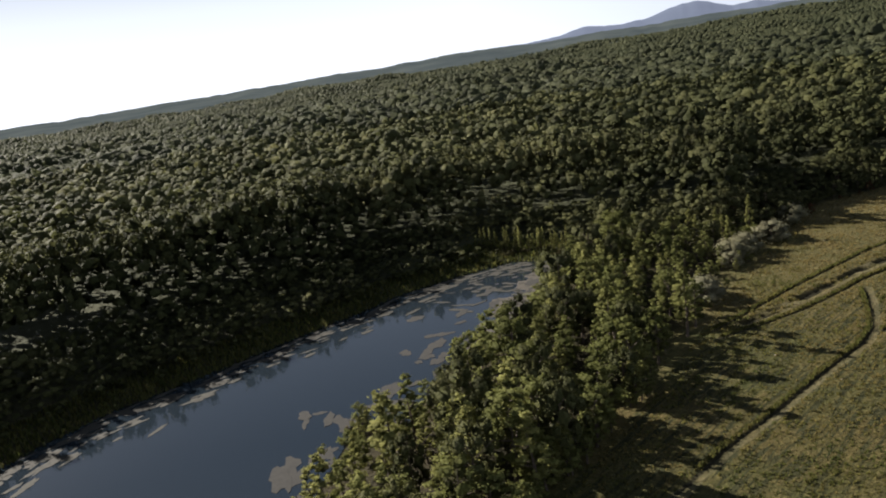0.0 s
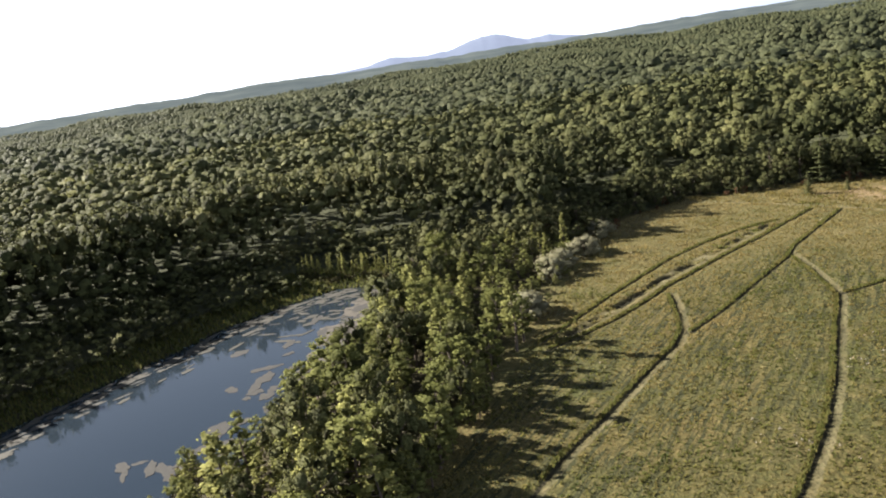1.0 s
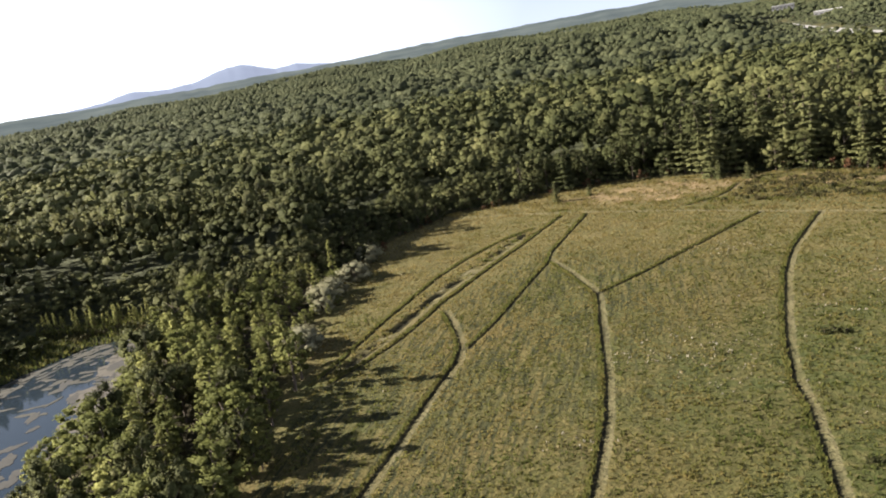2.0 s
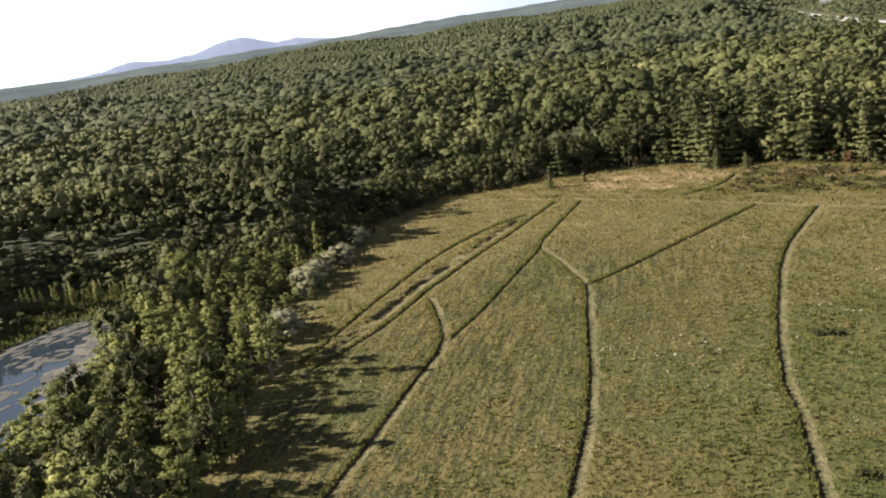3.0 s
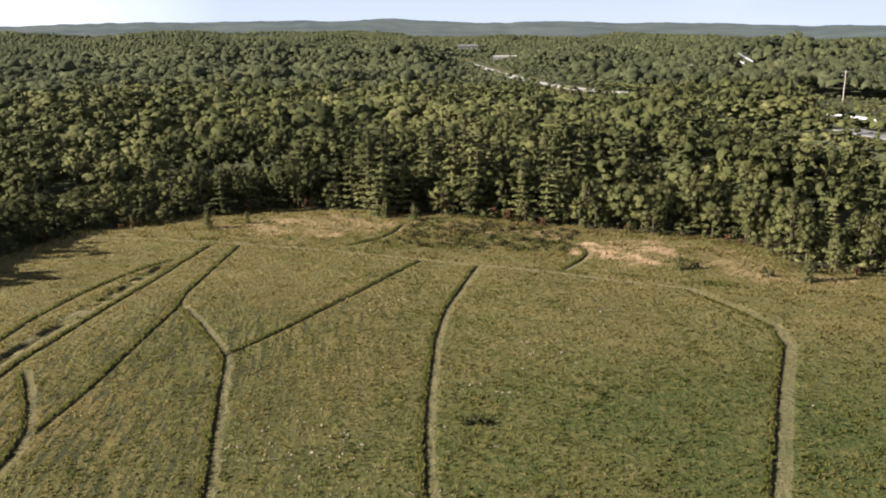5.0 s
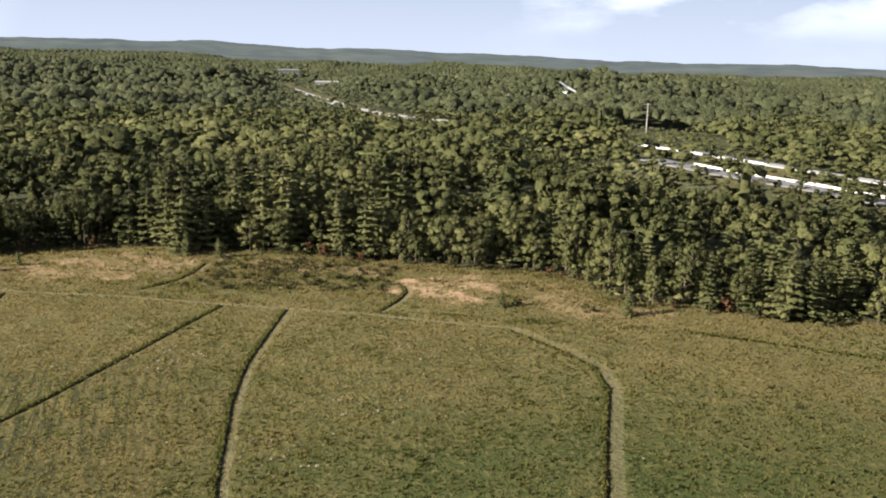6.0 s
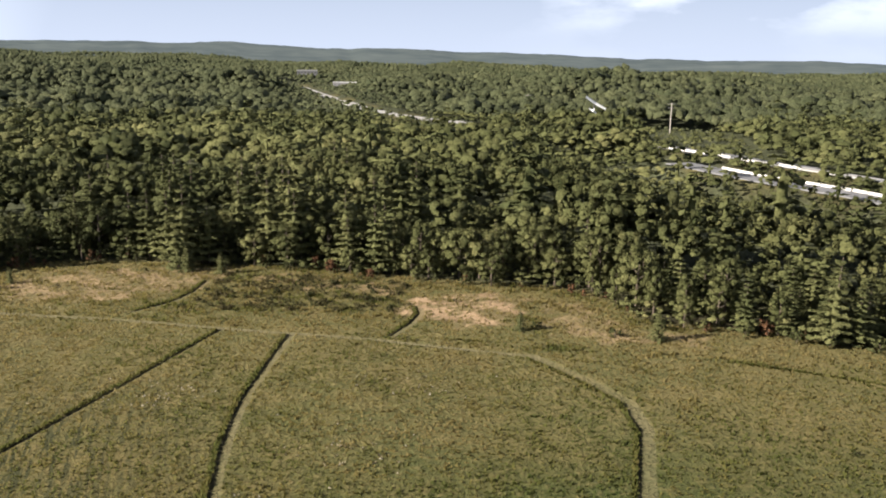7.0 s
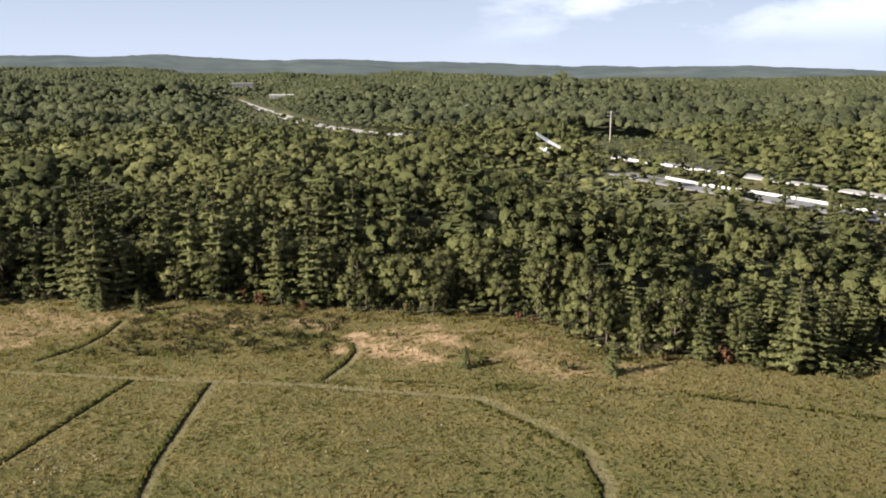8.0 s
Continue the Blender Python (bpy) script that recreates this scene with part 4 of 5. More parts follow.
def grow_woods():
    bands = [("near_woodland", 0, 300, 7.5, POOL_A, POOL_P), ("middle_woodland", 300, 620, 7.6, POOL_B, POOL_Q), ("far_woodland", 620, 1300, 7.6, POOL_C, None),
             ("distant_woodland", 1300, 2500, 10.6, POOL_D, None)]
    for n, (name, r0, r1, gap, pool, pines) in enumerate(bands):
        x, y = scattered(-r1, min(r1, r1 * 0.75), -r1 * (0.8 if n == 0 else 0.45), r1, gap, 60 + n)
        dist, side = np.hypot(x, y), np.degrees(np.arctan2(-x, y))
        ok = (dist >= r0) & (dist < r1) & (side > -33) & (side < np.where(dist < 230, 122, 98 + 3000 / np.maximum(dist, 1)))
        ok &= np.degrees(np.arctan2(6 - x, y + 62)) < 104          # nothing grows behind the place
        x, y = x[ok], y[ok]
        ok = free_ground(x, y, gap) & (np.random.default_rng(70 + n).random(len(x)) > 0.06) & (waves(x, y, 26 + 0.05 * gap * gap, 58) < 0.62)
        if n == 0:
            ok &= ~((away(x, y, FIELD, True) < 19) & (x > -175) & (x < 92) & (y > 85))
        x, y = x[ok], y[ok]
        r = np.random.default_rng(80 + n)
        clump = waves(x, y, 90, 50)
        h = np.clip(r.normal(12.8, (2.2, 1.9, 1.3, 1.2)[n], len(x)) + (5.0, 4.4, 3.4, 3.2)[n] * clump + (4.6, 3.6, 2.2, 1.6)[n] * waves(x, y, 38, 54), 4, 25)
        if n == 0:
            h = h * np.where((x < -98) & (y > 50), 0.5 + 0.5 * step(away(x, y, FIELD, True), 17, 45), 1)
        if n == 0:
            d_pond = away(x, y, POND, True)
            bank = (x < -130) & (y < 125) & (d_pond < 95)
            h = np.where(bank, np.where(y > 12, np.interp(d_pond, [6, 30, 58, 80], [4, 9, 23, 20]), np.interp(d_pond, [0, 25, 50, 80], [4.5, 9.5, 23, 20])) * r.uniform(0.88, 1.1, len(x)), h)
        low = 1 - step(np.minimum(away(x, y, ROAD_NEAR), away(x, y, ROAD_EAST) + 12), 30, 90)
        h = h * (1 - 0.4 * low) * (1 - 0.6 * (1 - step(away(x, y, ROAD_OLD), 30, 90)))
        for sx, sy in SHEDS:
            h = h * (0.3 + 0.7 * step(np.hypot((x - sx) * 1.3, y - sy + 40), 40, 90))
        h = np.where(inside(x, y, [(95, 425), (150, 345), (185, 620), (120, 625)]), h * 0.28, h)
        lone = r.random(len(x)) < np.where(waves(x, y, 140, 52) > 0.2, 0.26, 0.06) if pines else np.zeros(len(x), bool)
        lone &= ~((x < -130) & (y < 125) & (y > -120))
        lone &= ~((x < -98) & (y > 40) & (away(x, y, FIELD, True) < 60))
        woodland(name, "dense mixed green woodland reaching to the hills", x[~lone], y[~lone], h[~lone], pool, LEAF if n < 2 else HAZED_LEAF, 90 + n)
        if pines:
            woodland(name.replace("woodland", "pines"), "white pines standing among the broadleaf trees", x[lone], y[lone], h[lone] * r.uniform(1.1, 1.45, lone.sum()), pines, NEEDLE, 95 + n)


grow_woods()


def grow_thicket():
    """Low dense growth under the edges of the wood, down to meadow and pond."""
    x, y = scattered(-225, 95, -110, 235, 3.4, 66)
    d_field, d_pond = away(x, y, FIELD, True), away(x, y, POND, True)
    ok = ~inside(x, y, FIELD) & ~inside(x, y, POND) & ~inside(x, y, BELT) & (away(x, y, REEDS) > 5)
    ok &= ((d_field > 2.5) & (d_field < 34) & (y > 85)) | ((d_pond > 6) & (d_pond < 40) & (x < -110))
    x, y, d = x[ok], y[ok], np.minimum(d_field, d_pond)[ok]
    h = np.clip(np.random.default_rng(67).normal(3.0, 0.8, len(x)) + 0.05 * d, 1.4, 5.5)
    woodland("thicket", "dense dark undergrowth along the wood's edges", x, y, h, POOL_U, LEAF, 68)


grow_thicket()


# ---------------------------------------------------------------- meadow grass, reeds, pads
def blades(name, label, x, y, z, tall, broad, tints, mat, seed, category, per=3):
    """Tufts, each of a few leaning blades, joined into one mesh."""
    r = np.random.default_rng(seed)
    n = len(x)
    x, y, z = (np.repeat(v, per) for v in (x, y, z))
    tall, broad, tints = (np.repeat(v, per) for v in (tall, broad, tints))
    a, lean = r.uniform(0, 6.283, n * per), r.uniform(0.1, 0.75, n * per)
    c, s = np.cos(a), np.sin(a)
    base = np.stack([x + r.normal(0, 0.12, n * per), y + r.normal(0, 0.12, n * per), z - 0.05], 1)
    side = np.stack([-s, c, 0 * c], 1) * broad[:, None]
    tip = base + np.stack([c * lean * tall, s * lean * tall, tall], 1)
    v = np.stack([base - side, base + side, tip], 1).reshape(-1, 3)
    soft = np.stack([-c * 0.35, -s * 0.35, np.ones(n * per)], 1) / 1.06
    me = tri_mesh(name, v, np.arange(len(v)).reshape(-1, 3)[:, ::-1], mat, np.repeat(tints, 3), True, np.repeat(soft, 3, 0))
    tagged(new(name, me), label, category, kind="stuff")


def grow_grass():
    r = np.random.default_rng(12)
    x, y = r.uniform(-138, 100, 188000), r.uniform(-130, 188, 188000)
    thin = np.random.default_rng(13).random(len(x)) < np.where(y > 0, 1, np.where(y > -25, 1 + y / 36, 0.3))
    x, y = x[thin], y[thin]
    keep = inside(x, y, FIELD) | ((away(x, y, FIELD, True) < 5) & (y > 85))
    x, y = x[keep], y[keep]
    deep, pale, cut = tracked(x, y)
    lane, _ = lane_field(x, y)
    sand = sandy(x, y)
    r = np.random.default_rng(14)
    rows, mown = mown_rows(x, y)
    keep = (lane < -0.05) & (pale < 0.3) & (cut < 0.35) & (r.random(len(x)) > sand * 0.85) & (r.random(len(x)) > 0.6 * mown * (rows > 0.4))
    x, y, deep, sand, rows, mown = x[keep], y[keep], deep[keep], sand[keep], rows[keep], mown[keep]
    tint = 0.50 + 0.18 * waves(x, y, 46, 72) + 0.24 * patchy(x, y, 12, 74) + 0.12 * patchy(x, y, 5, 90) + 0.20 * rows * mown - 0.10 * (rows > 0.84) * mown + r.normal(0, 0.07, len(x)) + 0.20 * patchy(x, y, 2.6, 76) * (1 - 0.4 * mown) + 0.35 * sand
    tint = tint - 0.22 * lush(x, y) + 0.10 * step(waves(x, y, 55, 83) + 0.012 * x, 0.1, 0.6) + 0.12 * step(y, 80, 125) + 0.16 * step(y, 118, 160) + 0.14 * step(-x, 50, 95) + 0.14 * step(-x, 96, 110)
    tint = np.minimum(tint, 0.95)
    for cx, cy, big in ((-42, 53, 6), (-36, 55, 6), (-30, 58.5, 5), (-42, 28, 5), (-13.5, 41.5, 4), (-35, 62, 9), (-22, 78, 7), (-14, 95, 8), (-45, 110, 8), (-5, 115, 7), (-28, 48, 6)):
        near = np.exp(-(((x - cx) / big) ** 2 + ((y - cy) / (big * 0.6)) ** 2))
        tint = np.where(r.random(len(x)) < near * 0.2, 1.12, tint)
    tint = np.where(r.random(len(x)) < 0.0015, 1.1, tint)
    weedy = (1 - step(away(x, y, DITCH), 2.0, 4.0)) * step(waves(x, y, 4, 78), -0.1, 0.4)
    rough = step(y, 140, 150) * step(waves(x, y, 7, 80) + 0.6 * waves(x, y, 2.8, 81), 0.05, 0.4) * (1 - sand)
    weedy = np.maximum(weedy, 0.8 * rough)
    strip = (1 - step(away(x, y, TRACKS[10][0]), 0.8, 2.0)) * step(patchy(x, y, 5, 84), -0.5, 0.1)
    weedy = np.maximum(weedy, 0.8 * strip)
    tint = tint - 0.28 * weedy
    tall = np.clip(0.26 + 0.42 * weedy + 0.16 * patchy(x, y, 1.9, 87) * (1 - 0.5 * mown) + 0.10 * waves(x, y, 23, 75) - 0.12 * (rows > 0.6) * mown + r.normal(0, 0.07, len(x)), 0.10, 0.95)
    blades("meadow_grass", "rough green and straw-coloured meadow grass", x, y, terrain(x, y) - deep, tall, np.full(len(x), 0.17), np.clip(tint, 0, 1.3), GRASS, 15, "grass")


def grow_verges():
    """Taller uncut grass standing along the west side of the mown lanes, with the low sun behind it."""
    r = np.random.default_rng(24)
    xs, ys = [], []
    for line, half, _, _ in TRACKS:
        for (x0, y0), (x1, y1) in zip(line, line[1:]):
            w = Vector((y0 - y1, x1 - x0)).normalized()
            w = -w if w.x > 0 else w
            if w.x < -0.3:
                u = np.arange(0, 1, 0.24 / math.hypot(x1 - x0, y1 - y0))
                for row in (0.1, 0.4):
                    xs.append(x0 + (x1 - x0) * u + w.x * (half + row))
                    ys.append(y0 + (y1 - y0) * u + w.y * (half + row))
    x, y = np.concatenate(xs) + r.normal(0, 0.08, sum(map(len, xs))), np.concatenate(ys) + r.normal(0, 0.08, sum(map(len, ys)))
    lane, _ = lane_field(x, y)
    ok = inside(x, y, FIELD) & (lane < 0.1) & (y > 4)
    x, y = x[ok], y[ok]
    tall = np.clip(0.42 + 0.14 * waves(x, y, 9, 88) + r.normal(0, 0.07, len(x)), 0.2, 0.75)
    blades("verge_grass", "uncut grass standing along the mown lanes", x, y, terrain(x, y), tall, np.full(len(x), 0.17), np.clip(0.4 + 0.2 * waves(x, y, 20, 89) + r.normal(0, 0.08, len(x)), 0, 0.8), GRASS, 25, "grass", 2)


grow_grass()
grow_verges()


# ---------------------------------------------------------------- pond: pads, mud, reeds
FAR_BANK = POND[12:22]
NEAR_BANK = POND[2:13]


def mats(name, label, spots, mat, seed, category, thick=0.05):
    """Flat floating patches with ragged outlines, joined."""
    r = np.random.default_rng(seed)
    vs, fs, n = [], [], 0
    for x, y, long, short, turn in spots:
        k = 17
        a = np.arange(k) * 6.283 / k
        rad = 0.8 + 0.3 * np.sin(a * 2 + r.uniform(0, 6)) * r.uniform(0, 1) + 0.12 * np.sin(a * 5 + r.uniform(0, 6)) + r.uniform(-0.09, 0.09, k)
        px, py = np.cos(a) * rad * long, np.sin(a) * rad * short
        c, s = math.cos(turn), math.sin(turn)
        qx, qy = x + px * c - py * s, y + px * s + py * c
        lift = WATER_Z + r.uniform(0.02, 0.06)
        vs.append(np.concatenate([np.stack([qx, qy, np.full(k, lift)], 1), np.stack([qx, qy, np.full(k, lift - thick)], 1), [[x, y, lift + 0.01]]]))
        for j in range(k):
            m = (j + 1) % k
            fs += [(n + j, n + m, n + 2 * k), (n + k + j, n + k + m, n + m), (n + k + j, n + m, n + j)]
        n += 2 * k + 1
    me = tri_mesh(name, np.concatenate(vs), np.array(fs), mat)
    tagged(new(name, me), label, category, kind="stuff")


def dress_pond():
    r = random.Random(3)
    spots = []
    for _ in range(300):
        x, y, a = along(FAR_BANK, r.random())
        off = abs(r.gauss(0, 5.5)) + 0.5
        nx, ny = -math.sin(a), math.cos(a)
        q = (x + nx * off, y + ny * off) if inside(np.array([x + nx * 2]), np.array([y + ny * 2]), POND)[0] else (x - nx * off, y - ny * off)
        spots.append((*q, r.uniform(1.0, 3.4), r.uniform(0.3, 1.1), a + r.uniform(-0.25, 0.25)))
    for _ in range(60):
        x, y = r.uniform(-176, -140), r.uniform(18, 56)
        if inside(np.array([x]), np.array([y]), POND)[0]:
            spots.append((x, y, r.uniform(0.8, 3.2), r.uniform(0.4, 1.3), 1.1 + r.uniform(-0.9, 0.9)))
    mats("lily_pads", "brownish green floating pads along the shaded bank", spots, PAD, 4, "water plants")
    pale = [(-99.8, -28.5, 2.0, 1.7, 0.0)]
    for _ in range(60):
        x, y, a = along(NEAR_BANK, r.uniform(0.0, 0.85))
        off = 2 + abs(r.gauss(0, 8))
        q = (x - abs(math.sin(a)) * off, y - 0.25 * off)
        if inside(np.array([q[0]]), np.array([q[1]]), POND)[0]:
            pale.append((*q, r.uniform(0.6, 4.2), r.uniform(0.5, 2.2), a + r.uniform(-0.6, 0.6)))
    mats("pond_weed", "pale yellowish weed mats floating on the pond", pale, WEED, 5, "water plants")
    flats = [(-133, 20, 6, 5, 0.9), (-139, 27, 6, 6, 0.9), (-145, 33, 7, 6, 0.9), (-151, 41, 7, 5.5, 0.9), (-157, 46, 6, 4, 0.9), (-131, 22, 5, 4, 0.9), (-136, 27, 6, 4, 0.9), (-142, 34, 7, 4.5, 0.9), (-148, 41, 7, 4.0, 0.9), (-154, 49, 6, 3.5, 0.9), (-160, 54, 5, 3, 0.6), (-129, 14, 3.5, 3, 1.2), (-126, 9, 2.5, 2, 0.9)]
    mats("mud_flat", "pinkish brown mud flat at the pond's shallow end", flats, MUD, 6, "mud", 0.1)
    x, y = scattered(-240, -90, -105, 78, 0.8, 41)
    d = away(x, y, POND, True)
    ok = ~inside(x, y, POND) & ~inside(x, y, BELT) & ~inside(x, y, FIELD) & ((d < 12) | inside(x, y, MARSH))
    x, y, d = x[ok], y[ok], d[ok]
    q = np.random.default_rng(42)
    blades("marsh_grass", "dark olive marsh grass on the shaded bank", x, y, terrain(x, y), q.uniform(0.5, 1.3, len(x)), np.full(len(x), 0.22), q.uniform(0.1, 0.5, len(x)), GRASS, 43, "grass")
    line = REEDS
    for k in range(34):
        x, y, _ = along(line, (k + r.random()) / 34)
        plant(SHRUB[3 if k % 3 else 2], x + r.uniform(-1, 1), y + r.uniform(-1, 1), r.uniform(0.4, 0.75), r.uniform(0.7, 1.0))
    for _ in range(24):
        x, y, _ = along(REEDS, r.random())
        plant(BUSHES[1], x + r.uniform(-1, 5), y + r.uniform(-5, 0), r.uniform(0.7, 1.2), 1.2)
    for _ in range(16):
        plant(BUSHES[1], r.uniform(-110, -100), r.uniform(-24, -15), r.uniform(0.5, 1.0), 1.3)


WEED = plain("pale_weed", (0.022, 0.022, 0.020), (0.042, 0.040, 0.035), 1.2, 0.95)
dress_pond()


# ---------------------------------------------------------------- roads
def ribbon(name, line, half, z, mat, label, category):
    """A road deck of even width with thickness."""
    bm = bmesh.new()
    rows = []
    for k, (x, y) in enumerate(line):
        a, b = line[max(0, k - 1)], line[min(len(line) - 1, k + 1)]
        w = Vector((a[1] - b[1], b[0] - a[0], 0)).normalized() * half
        rows.append([bm.verts.new((x + w.x * s, y + w.y * s, z - d)) for s, d in ((-1, 0), (1, 0), (1, 0.5), (-1, 0.5))])
    for a, b in zip(rows, rows[1:]):
        for j in range(4):
            bm.faces.new((a[j], a[(j + 1) % 4], b[(j + 1) % 4], b[j]))
    bmesh.ops.recalc_face_normals(bm, faces=bm.faces)
    me = bpy.data.meshes.new(name)
    bm.to_mesh(me)
    bm.free()
    me.materials.append(mat)
    return tagged(new(name, me), label, category, kind="structure")


def shifted(line, by):
    out = []
    for k, (x, y) in enumerate(line):
        a, b = line[max(0, k - 1)], line[min(len(line) - 1, k + 1)]
        w = Vector((a[1] - b[1], b[0] - a[0])).normalized() * by
        out.append((x + w.x, y + w.y))
    return out


def barrier(line, z, gap=0.35):
    """A concrete road barrier of cast lengths, each one a part."""
    thing = new("road_barrier")
    tagged(thing, "pale concrete road barrier of cast lengths", "barrier", "barriers along the highway")
    bm = bmesh.new()
    shape = [(-0.32, 0), (-0.30, 0.12), (-0.15, 0.4), (-0.11, 0.85), (0.11, 0.85), (0.15, 0.4), (0.30, 0.12), (0.32, 0)]
    ends = [[bm.verts.new((s, p, q)) for p, q in shape] for s in (-0.5, 0.5)]
    for j in range(len(shape)):
        m = (j + 1) % len(shape)
        bm.faces.new((ends[0][j], ends[0][m], ends[1][m], ends[1][j]))
    bm.faces.new(ends[0])
    bm.faces.new(ends[1])
    bmesh.ops.recalc_face_normals(bm, faces=bm.faces)
    me = bpy.data.meshes.new("cast_length")
    bm.to_mesh(me)
    bm.free()
    me.materials.append(CONCRETE)
    total = sum(math.hypot(b[0] - a[0], b[1] - a[1]) for a, b in zip(line, line[1:]))
    count = int(total / 6)
    for k in range(count):
        x, y, a = along(line, (k + 0.5) / count)
        piece = new("cast_length", me)
        piece.parent = thing
        piece.matrix_basis = pose(x, y, z, 0, 0, math.degrees(a)) @ Matrix.Diagonal((total / count - gap, 1.0, 1.0, 1))


ribbon("road_near", ROAD_NEAR, 6.0, ROAD_Z, ASPHALT, "grey asphalt highway on a low embankment", "road")
ribbon("road_far", ROAD_FAR, 5.5, ROAD_Z, ASPHALT, "grey asphalt carriageway beyond scrub", "road")
ribbon("road_old", ROAD_OLD, 7.0, 8.0, OLD_ROAD, "pale grey road winding through the woods", "road")
ribbon("road_east", ROAD_EAST, 3.2, ROAD_Z + 0.1, OLD_ROAD, "narrow pale side road among scrub", "road")
barrier(shifted(ROAD_NEAR[1:], 5.6), ROAD_Z)
barrier(shifted(ROAD_FAR, -5.1), ROAD_Z)


# ---------------------------------------------------------------- power poles
def power_pole(x, y, high):
    thing = new("power_pole")
    tagged(thing, "tall weathered power pole with crossarms above the trees", "power pole", "power poles")
    part("shaft", rod(bmesh.new(), (0, 0, -0.5), (0, 0, high), 0.42, 0.26, 10), POLE_STEEL, thing)
    for h in (high - 1.0, high - 3.6):
        arm = part("crossarm", box(bmesh.new(), 5.2, 0.32, 0.34, (0, 0.3, h), 0, 0.04), POLE_STEEL, thing)
        for s in (-2.3, -1.2, 1.2, 2.3):
            bm = bmesh.new()
            for k in range(3):
                rod(bm, (s, 0.3, h + 0.15 + 0.14 * k), (s, 0.3, h + 0.27 + 0.14 * k), 0.15, 0.09, 8)
            part("insulator", bm, DARK_PLASTIC, arm)
    thing.matrix_basis = pose(x, y, float(terrain(np.array([x]), np.array([y]))[0]), 0, 0, 12)


power_pole(146.5, 590, 23)
power_pole(52, 690, 21)


# ---------------------------------------------------------------- far buildings
def shed(x, y, sx, sy, high, turn, label):
    thing = new("flat_roofed_building")
    tagged(thing, label, "building", "buildings by the road")
    wall = part("wall", box(bmesh.new(), sx, sy, high, (0, 0, high / 2)), WALLING, thing)
    part("roof", box(bmesh.new(), sx + 0.8, sy + 0.8, 0.7, (0, 0, high + 0.35), 0, 0.1), ROOF, thing, "pale flat roof with an overhang")
    count = int(sx / 6)
    for k in range(count):
        window = part("window", box(bmesh.new(), 3.2, 0.12, 1.8, (-sx / 2 + (k + 0.5) * sx / count, -sy / 2 - 0.05, high * 0.62)), DARK_PLASTIC, wall)
    thing.matrix_basis = pose(x, y, float(terrain(np.array([x]), np.array([y]))[0]), 0, 0, turn)


for (x, y), sx, sy, high, turn, label in zip(SHEDS, (36, 40, 46), (18, 18, 20), (9, 9, 7), (8, -4, 3), ("grey flat-roofed building beside the far road", "low pale building among distant trees", "long pale low building among distant trees")):
    shed(x, y, sx, sy, high, turn, label)


# ---------------------------------------------------------------- far mountain
def ridge(name, label, tops, dist, mat, seed, deep=420, foot=10):
    """A far range of hills: (degrees left of +y, degrees above the eye) along its crest."""
    side = np.linspace(tops[-1][0], tops[0][0], 420)
    el = np.interp(side, [a for a, _ in tops][::-1], [e for _, e in tops][::-1])
    crest = 48 + dist * np.tan(np.radians(el)) + 5.0 * patchy(side, 0 * side, 2.6, seed + 1) + 2.5 * patchy(side, 0 * side, 0.6, seed + 3)
    a = np.radians(side)
    depth = [(-deep, 0.0), (-0.72 * deep, 0.33), (-0.45 * deep, 0.6), (-0.2 * deep, 0.86), (0, 1.0), (140, 0.5)]
    vs = []
    for n, (off, share) in enumerate(depth):
        d = dist + off
        wob = 1 + 0.05 * patchy(side, 0 * side + n, 1.8, seed + n) * (share < 1)
        vs.append(np.stack([-np.sin(a) * d, np.cos(a) * d, foot + (crest - foot) * share * wob], 1))
    n = len(side)
    i = (np.arange(len(depth) - 1)[:, None] * n + np.arange(n - 1)[None]).ravel()
    me = tri_mesh(name, np.concatenate(vs), np.stack([i, i + 1, i + 1 + n, i + n], 1), mat, smooth=True)
    tagged(new(name, me), label, "hills", kind="structure")


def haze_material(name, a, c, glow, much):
    """Far woods seen through blue air; the haze is painted by colour and glow."""
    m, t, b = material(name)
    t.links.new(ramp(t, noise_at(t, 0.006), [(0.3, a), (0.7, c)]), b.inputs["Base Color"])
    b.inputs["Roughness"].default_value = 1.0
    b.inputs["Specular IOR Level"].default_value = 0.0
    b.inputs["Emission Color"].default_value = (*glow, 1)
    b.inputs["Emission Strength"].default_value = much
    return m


HAZE = haze_material("mountain_painted_haze", (0.035, 0.045, 0.06), (0.05, 0.06, 0.08), (0.50, 0.53, 0.64), 0.21)
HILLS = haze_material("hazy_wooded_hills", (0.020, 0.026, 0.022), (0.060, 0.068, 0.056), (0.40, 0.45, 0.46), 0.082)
ridge("backdrop", "wooded mountain on the skyline, painted blue-grey with haze", [(72, 0.1), (66, 0.4), (61, 0.66), (58, 0.62), (55.4, 0.80), (53.9, 1.15), (52.8, 1.08), (51.5, 1.0), (49.4, 1.16), (48.3, 1.42), (47.4, 1.62), (46.6, 1.67), (45.8, 1.50),
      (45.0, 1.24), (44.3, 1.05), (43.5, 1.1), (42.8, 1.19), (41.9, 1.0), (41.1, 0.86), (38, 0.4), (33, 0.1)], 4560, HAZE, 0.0)
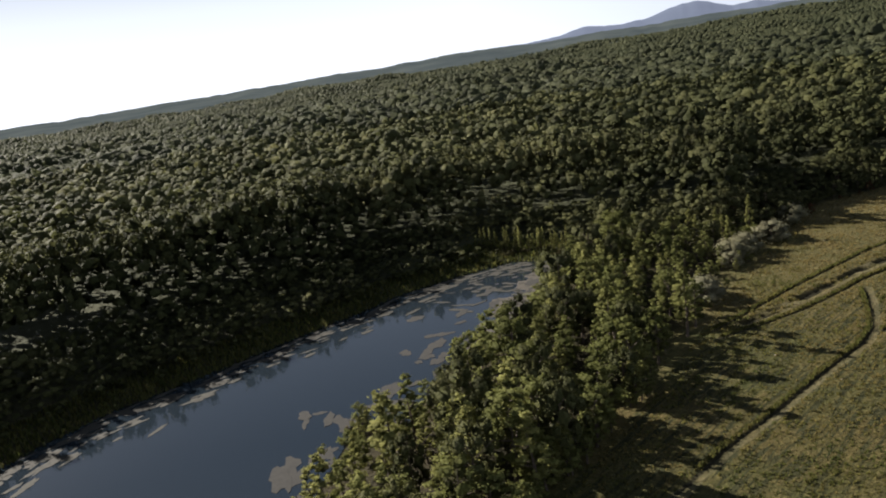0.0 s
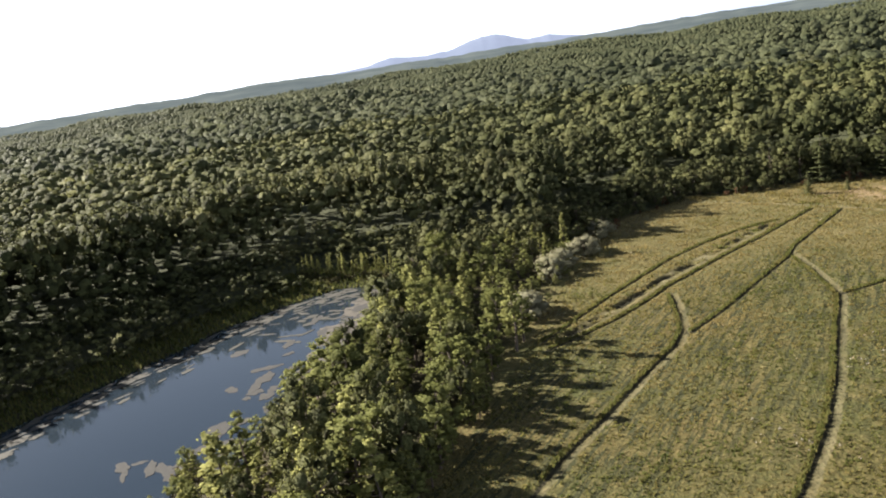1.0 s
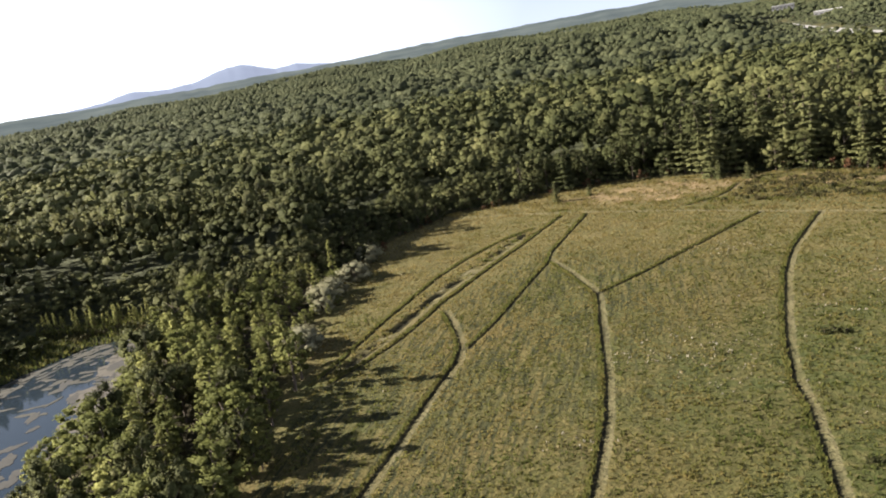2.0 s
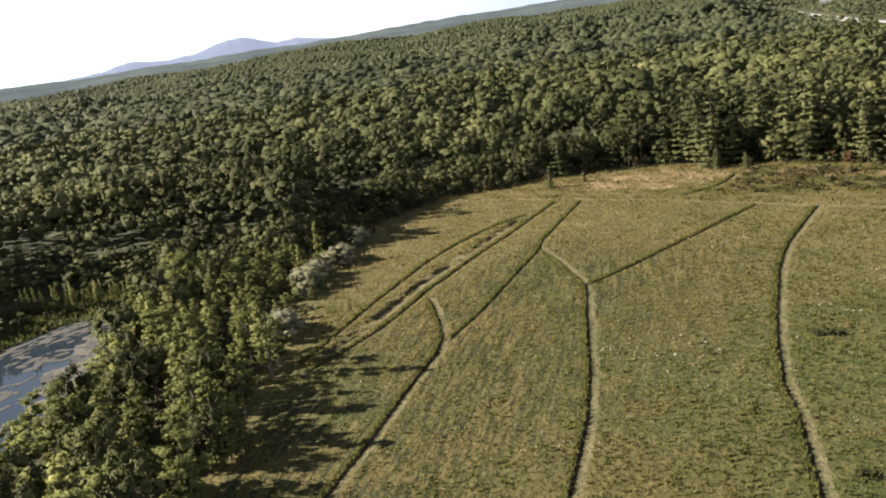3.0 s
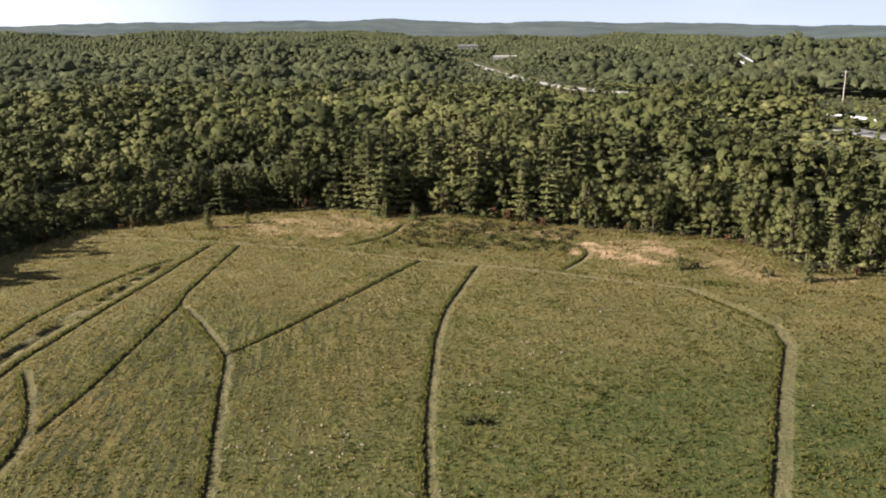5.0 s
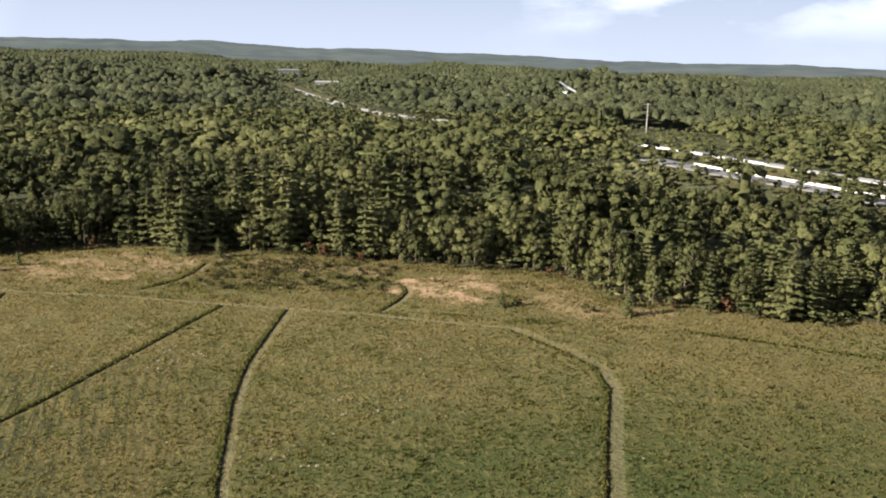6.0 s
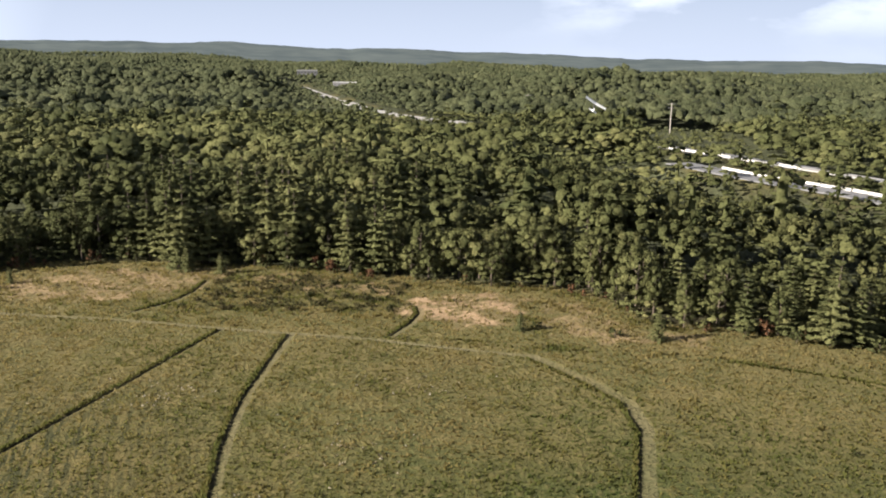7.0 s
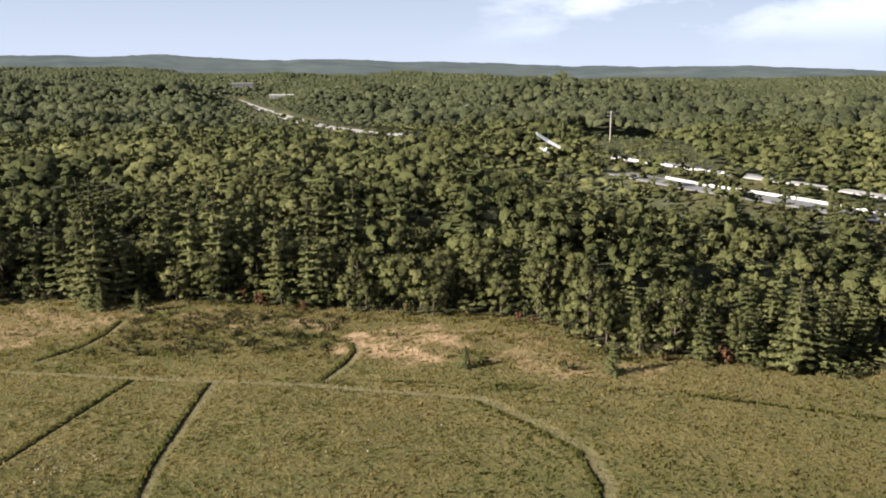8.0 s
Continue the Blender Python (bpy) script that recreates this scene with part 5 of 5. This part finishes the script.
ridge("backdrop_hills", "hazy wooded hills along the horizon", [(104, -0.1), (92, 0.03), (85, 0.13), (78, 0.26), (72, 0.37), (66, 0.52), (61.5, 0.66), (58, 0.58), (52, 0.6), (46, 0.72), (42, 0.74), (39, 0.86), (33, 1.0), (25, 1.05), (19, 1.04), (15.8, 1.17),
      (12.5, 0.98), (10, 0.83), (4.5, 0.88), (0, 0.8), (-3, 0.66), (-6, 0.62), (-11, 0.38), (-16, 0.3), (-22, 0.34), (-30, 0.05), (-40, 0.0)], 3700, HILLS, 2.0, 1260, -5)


# ---------------------------------------------------------------- model aeroplane in flight
def model_plane():
    thing = new("model_aeroplane")
    tagged(thing, "small white foam model aeroplane flying above the wood", "model aeroplane")
    bm = bmesh.new()
    rings = [(0.5, 0.02), (0.42, 0.05), (0.2, 0.06), (-0.05, 0.045), (-0.12, 0.016), (-0.62, 0.010)]
    rows = []
    for y, rad in rings:
        rows.append([bm.verts.new((math.cos(k * 0.7854) * rad, y, math.sin(k * 0.7854) * rad * 1.25)) for k in range(8)])
    for a, b in zip(rows, rows[1:]):
        for k in range(8):
            bm.faces.new((a[k], a[(k + 1) % 8], b[(k + 1) % 8], b[k]))
    bm.faces.new(rows[0])
    bm.faces.new(rows[-1])
    bmesh.ops.recalc_face_normals(bm, faces=bm.faces)
    part("fuselage", bm, DARK_PLASTIC, thing, "dark slim pod and boom")

    def foil(half, chord, thick, at, tip, lift):
        b2 = bmesh.new()
        prof = [(0.5, 0.0), (0.25, 0.5), (-0.1, 0.45), (-0.5, 0.0), (-0.1, -0.15), (0.3, -0.2)]
        sets = []
        for s in (-1, 0, 1):
            c = chord * (tip if s else 1)
            sets.append([b2.verts.new((s * half, at[1] + p * c, at[2] + q * thick + abs(s) * lift)) for p, q in prof])
        for a, b in zip(sets, sets[1:]):
            for k in range(6):
                b2.faces.new((a[k], a[(k + 1) % 6], b[(k + 1) % 6], b[k]))
        b2.faces.new(sets[0])
        b2.faces.new(sets[-1])
        bmesh.ops.recalc_face_normals(b2, faces=b2.faces)
        return b2

    part("wing", foil(0.85, 0.27, 0.04, (0, 0.12, 0.12), 0.8, 0.06), FOAM, thing)
    part("tailplane", foil(0.32, 0.17, 0.015, (0, -0.57, 0.05), 0.75, 0.0), FOAM, thing)
    bm = bmesh.new()
    box(bm, 0.02, 0.18, 0.24, (0, -0.57, 0.16), 0, 0.006)
    part("fin", bm, FOAM, thing)
    bm = bmesh.new()
    box(bm, 0.26, 0.012, 0.03, (0, 0.66, 0), 0, 0.004)
    rod(bm, (0, 0.6, 0), (0, 0.69, 0), 0.03, 0.008, 8)
    part("propeller", bm, DARK_PLASTIC, thing)
    wing = Vector((0.86, 0.1, -0.5)).normalized()
    nose = Vector((0.35, 0.62, 0.55))
    nose = (nose - wing * nose.dot(wing)).normalized()
    up = wing.cross(nose)
    m = Matrix((wing, nose, up)).transposed().to_4x4()
    thing.matrix_basis = Matrix.Translation((9.2, 59.2, 45.1)) @ m


model_plane()
